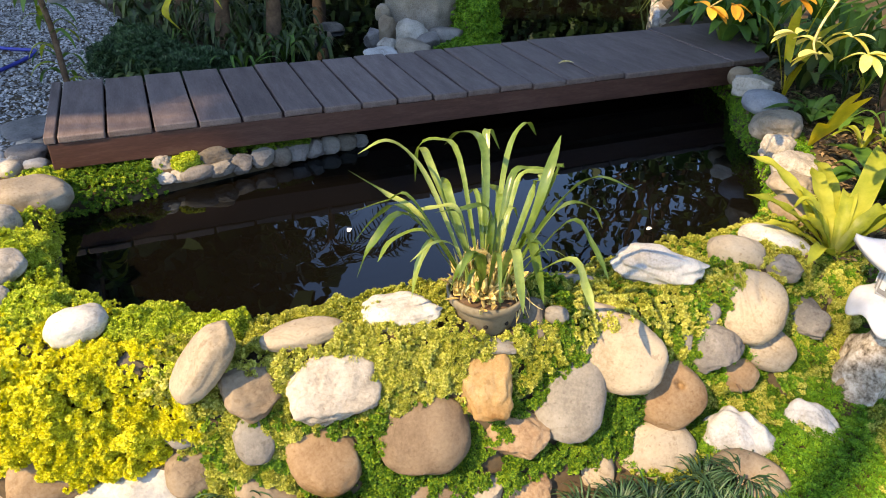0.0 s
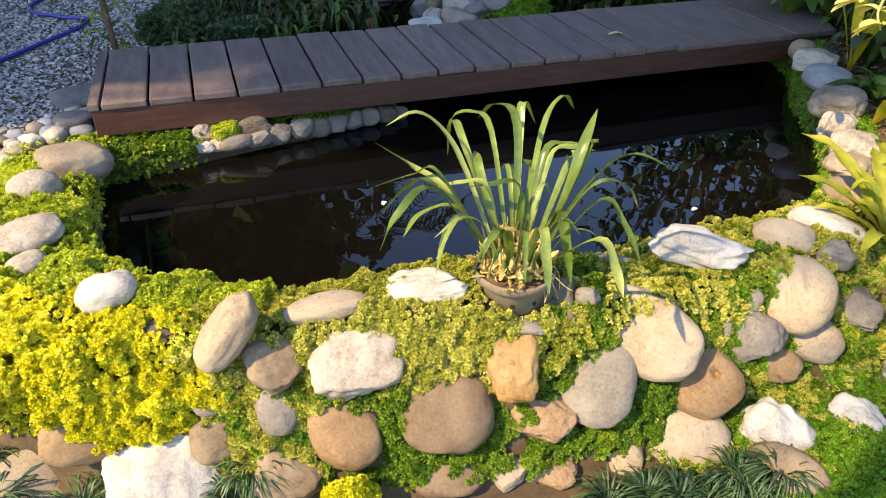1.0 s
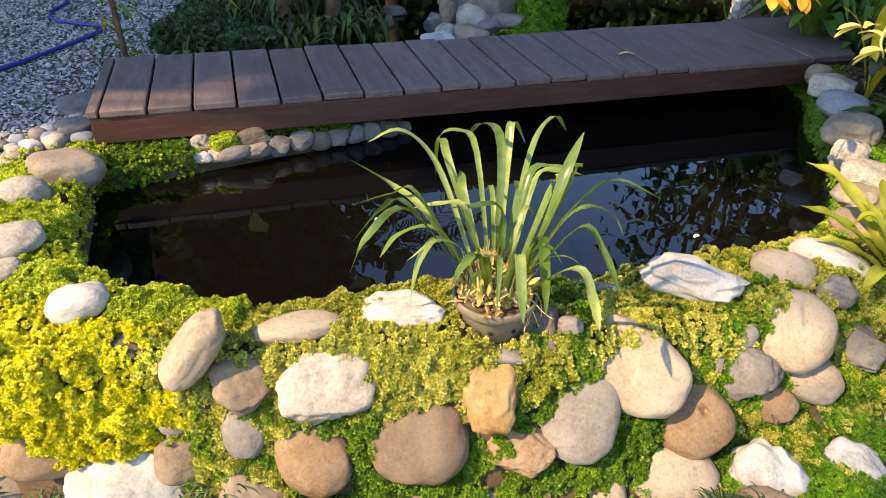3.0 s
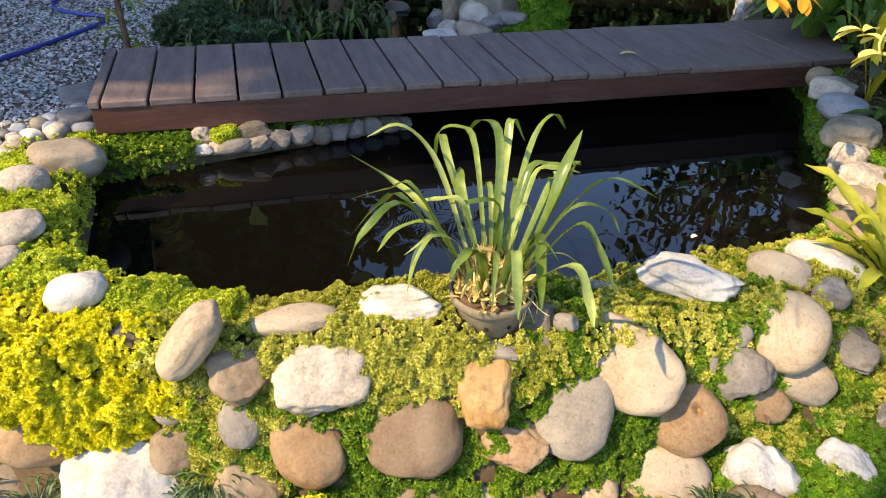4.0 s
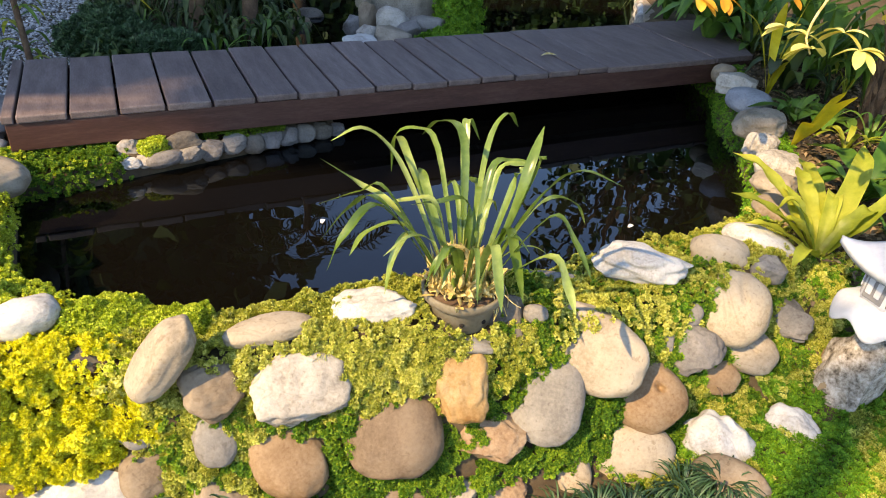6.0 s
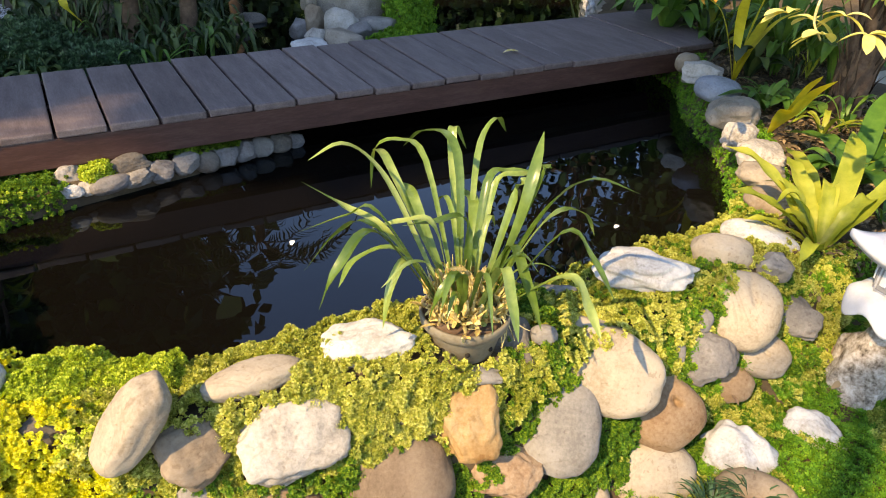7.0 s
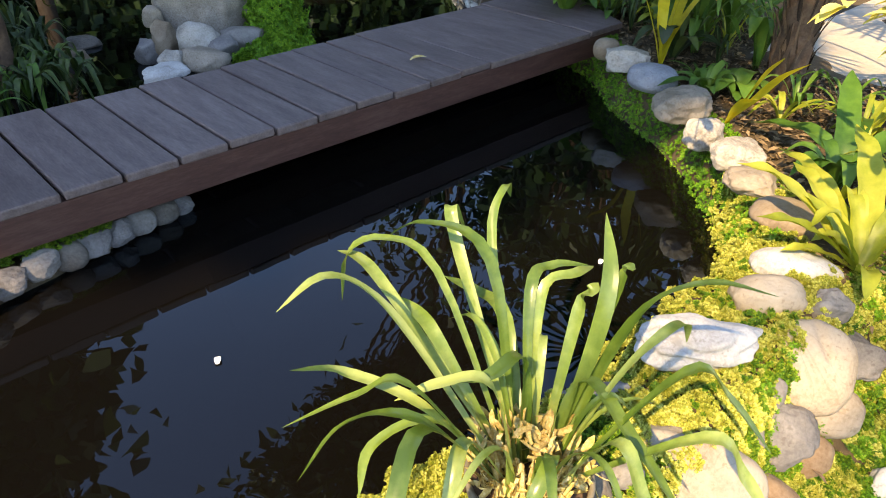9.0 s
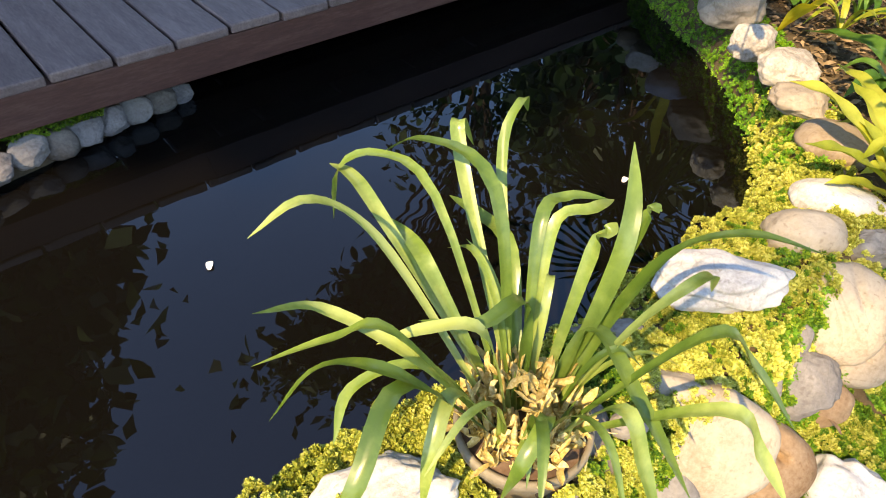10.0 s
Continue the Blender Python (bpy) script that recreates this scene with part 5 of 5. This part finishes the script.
PLASTER = material("path_concrete", [(0.28, 0.25, 0.2), (0.38, 0.34, 0.28), (0.45, 0.41, 0.35)], 4, 0.9, 0.4, 60)
tagged(new("pavement", box("pavement", 3.2, 6.5, -6.0, -0.5, 0.3, 0.372, PLASTER, 0.01)), "pale worn concrete path beyond the bed", "path", kind="structure")


# ---- trees round the pond ----
LEAF_CARD = rosette(1, 1.0, 0.28, 0.12, 0.2, 1)


def tree(x, y, label, crown, radius, leaves, seed, leaf=0.11, mat=None, clumps=26, spread=0.2, stem=0.11):
    """A tapered trunk, limbs that reach into the crown, and clumps of small leaves with gaps."""
    g, q = np.random.RandomState(seed), random.Random(seed)
    z0 = 0.2
    t = thing("tree", pose(x, y, z0), label, "tree")
    o = Vector((x, y, z0))
    top = Vector(crown) - o
    part("trunk", tube("trunk", through_points([(0, 0, -0.1), top * 0.3 + Vector((0.1, 0, 0)), top * 0.62 + Vector((-0.06, 0.05, 0)), top], 14), stem, BARK, 12, 0.25), t)
    centres = []
    for k in range(clumps):
        n = g.normal(0, 1, 3)
        n = n / np.linalg.norm(n) * g.uniform(0.25, 1.0) ** 0.5
        c0 = np.array(top) + n * np.array(radius)
        centres.append(c0)
        if k % 2 == 0:
            a = top * q.uniform(0.5, 0.85)
            part("limb", tube("limb", bezier(a, a.lerp(Vector(c0), 0.4) + Vector((0, 0, 0.15)), a.lerp(Vector(c0), 0.8), Vector(c0), 7), stem * 0.32, BARK, 6, 0.25), t)
    centres = np.array(centres)
    pick = g.randint(0, clumps, leaves)
    p = centres[pick] + g.normal(0, 1, (leaves, 3)) * np.array(radius) * spread
    n = g.normal(0, 1, (leaves, 3)) + np.array([0, 0, 0.8])
    n /= np.linalg.norm(n, axis=1, keepdims=True)
    me = scatter_mesh("crown", LEAF_CARD[0] * 1.0, LEAF_CARD[1], p, n, leaf * g.uniform(0.6, 1.3, leaves), mat or DARK_LEAF, g, 0.3)
    part("crown", me, t)
    return t


# four unseen crowns set towards the sun, added to cast the shade wanted below
tree(-9.3, 0.6, "unseen tall tree placed to shade the gravel yard", (-9.27, -0.34, 9.4), (2.1, 1.5, 0.4), 14000, 1, 0.26, clumps=90, spread=0.11)
tree(-7.1, 0.5, "unseen tall tree placed to shade the bridge", (-7.12, -2.4, 9.4), (1.45, 0.95, 0.35), 17000, 2, 0.26, clumps=70, spread=0.12)
tree(-8.8, 1.0, "unseen tall tree placed to shade the bridge", (-8.77, -1.92, 9.4), (1.25, 0.60, 0.3), 17000, 6, 0.24, clumps=80, spread=0.1)
tree(-6.3, 2.6, "unseen slender tree placed to dapple the garden bed", (-6.2, -3.15, 9.4), (0.95, 0.6, 0.3), 700, 12, 0.18, clumps=44, spread=0.13, stem=0.035)
tree(-0.9, 6.2, "dense dark tree behind the yard", (-0.9, 6.0, 4.6), (2.3, 0.8, 3.9), 15000, 3, 0.4, None, clumps=110)
tree(11.5, 7.2, "tall tree whose boughs hang over the garden", (7.0, 6.4, 10.2), (3.2, 0.8, 1.6), 6000, 4, 0.34, None, clumps=80)
tree(6.9, 4.6, "thin tree beyond the garden path", (6.6, 4.6, 3.9), (1.5, 0.8, 1.9), 1500, 5, 0.18, None, clumps=34)
tree(8.4, 3.4, "loose tree standing beyond the garden path", (8.2, 3.3, 4.4), (1.3, 1.5, 2.0), 1600, 7, 0.26, None, clumps=60, spread=0.16)
tree(10.5, 5.2, "loose tree standing beyond the garden path", (10.3, 5.0, 5.4), (1.8, 1.2, 2.4), 1700, 8, 0.3, None, clumps=70, spread=0.16)
tree(9.0, 1.2, "loose tree standing beyond the garden path", (8.8, 1.2, 3.8), (1.0, 1.6, 1.8), 3600, 9, 0.24, None, clumps=50, spread=0.16)
for k, (x0, y0, hh) in enumerate(((-6, 7, 3.2), (-3.6, 8, 3.6), (-1.2, 7.2, 3.0), (1.2, 8.0, 3.3), (3.6, 7.4, 3.0), (6.2, 7.0, 3.6), (8.5, 5.0, 3.6), (8.0, 1.5, 3.4), (7.5, -1.5, 3.0), (-8, 5, 3.4))):
    tree(x0, y0, "dark tree at the far end of the garden", (x0, y0, hh * 0.55), (1.7, 1.3, hh * 0.42), 5500, 20 + k, 0.2, None, clumps=20)
# shrubs out of direct view, added to darken what the back pond mirrors
for k, (x0, y0) in enumerate(((3.3, 5.7), (4.9, 5.3), (6.0, 4.2), (1.9, 5.9))):
    tree(x0, y0, "dense dark shrub added to keep sky out of the back pond's reflection", (x0, y0, 1.35), (1.1, 0.9, 1.05), 6500, 50 + k, 0.17, None, clumps=34)


def feather_palm(x, y, high, seed, lean=(0.0, 0.05), span=1.0, count=13):
    """A slim trunk with arching feathered fronds."""
    q = random.Random(seed)
    t = thing("feather_palm", pose(x, y, 0.2), "slender palm with feathered fronds, out of direct view", "palm")
    part("trunk", tube("trunk", [(0, 0, 0), (lean[0] * 0.4 + 0.05, lean[1] * 0.4, high * 0.5), (lean[0], lean[1], high)], 0.07, BARK, 10, 0.7), t)
    for k in range(count):
        a = 2 * math.pi * k / count + q.uniform(-0.2, 0.2)
        dv = Vector((math.cos(a), math.sin(a), 0))
        b0 = Vector((lean[0], lean[1], high))
        L, up = q.uniform(0.8, 1.15) * span, q.uniform(0.1, 0.55) * span
        line = bezier(b0, b0 + dv * L * 0.3 + Vector((0, 0, up)), b0 + dv * L * 0.75 + Vector((0, 0, up * 0.9)), b0 + dv * L + Vector((0, 0, up - 0.5)), 18)
        rib = part("frond", tube("frond", line, 0.008, BARK, 5, 0.4), t)
        pieces, side = [], dv.cross(Vector((0, 0, 1)))
        for i in range(2, 19):
            for sgn in (-1, 1):
                end = line[i] + side * sgn * 0.22 * span * math.sin(math.pi * (i - 1) / 19) + dv * 0.09 - Vector((0, 0, 0.06))
                pieces.append(blade([line[i], line[i].lerp(end, 0.5) + Vector((0, 0, 0.015)), end], 0.022, 0.1, 0.6, 0.1))
        part("feather", mesh_from("feather", *joined(pieces), DARK_LEAF), rib)
    return t


feather_palm(2.0, 4.6, 3.1, 1)
# unseen palm, placed so that its fronds stripe the lower white stones with shade
feather_palm(-4.42, -3.74, 6.1, 4, (0.0, 0.05), 0.66, 6)

# ---- small things ----
petal_v, petal_f = blade(bezier((-0.012, 0, 0.0), (-0.004, 0, 0.004), (0.004, 0, 0.004), (0.012, 0, 0.0), 6), 0.014, 0.1, 0.5, 0.3)
PETAL = material("petal", [(0.75, 0.74, 0.68), (0.82, 0.81, 0.76), (0.85, 0.84, 0.8)], 60, 0.6, 0, 200)
for k, (x0, y0, turn) in enumerate(((0.80, -0.53, 60), (1.71, -0.86, 15))):
    ob = new("petal", mesh_from("petal", petal_v, petal_f, PETAL))
    ob.matrix_basis = pose(x0, y0, 0.2025, 0, 0, turn)
    tagged(ob, "white flower petal floating on the water", "petal", "floating petals")
vv, ff = blade(bezier((-0.035, 0, 0.0), (-0.012, 0.004, 0.008), (0.012, -0.003, 0.006), (0.035, 0, 0.002), 8), 0.026, 0.2, 0.2, 0.05)
ob = new("fallen_leaf", mesh_from("fallen_leaf", vv, ff, HUSK))
ob.matrix_basis = pose(2.02, 0.19, 0.424, 0, 0, -12)
tagged(ob, "dry curled leaf lying on the planks", "leaf")
ob = new("fallen_leaf", mesh_from("fallen_leaf", [v * 0.5 for v in vv], ff, STONES["rust"]))
ob.matrix_basis = pose(1.47, -1.52, 0.16, 20, 0, 70)
tagged(ob, "small rust-brown leaf on the moss", "leaf")
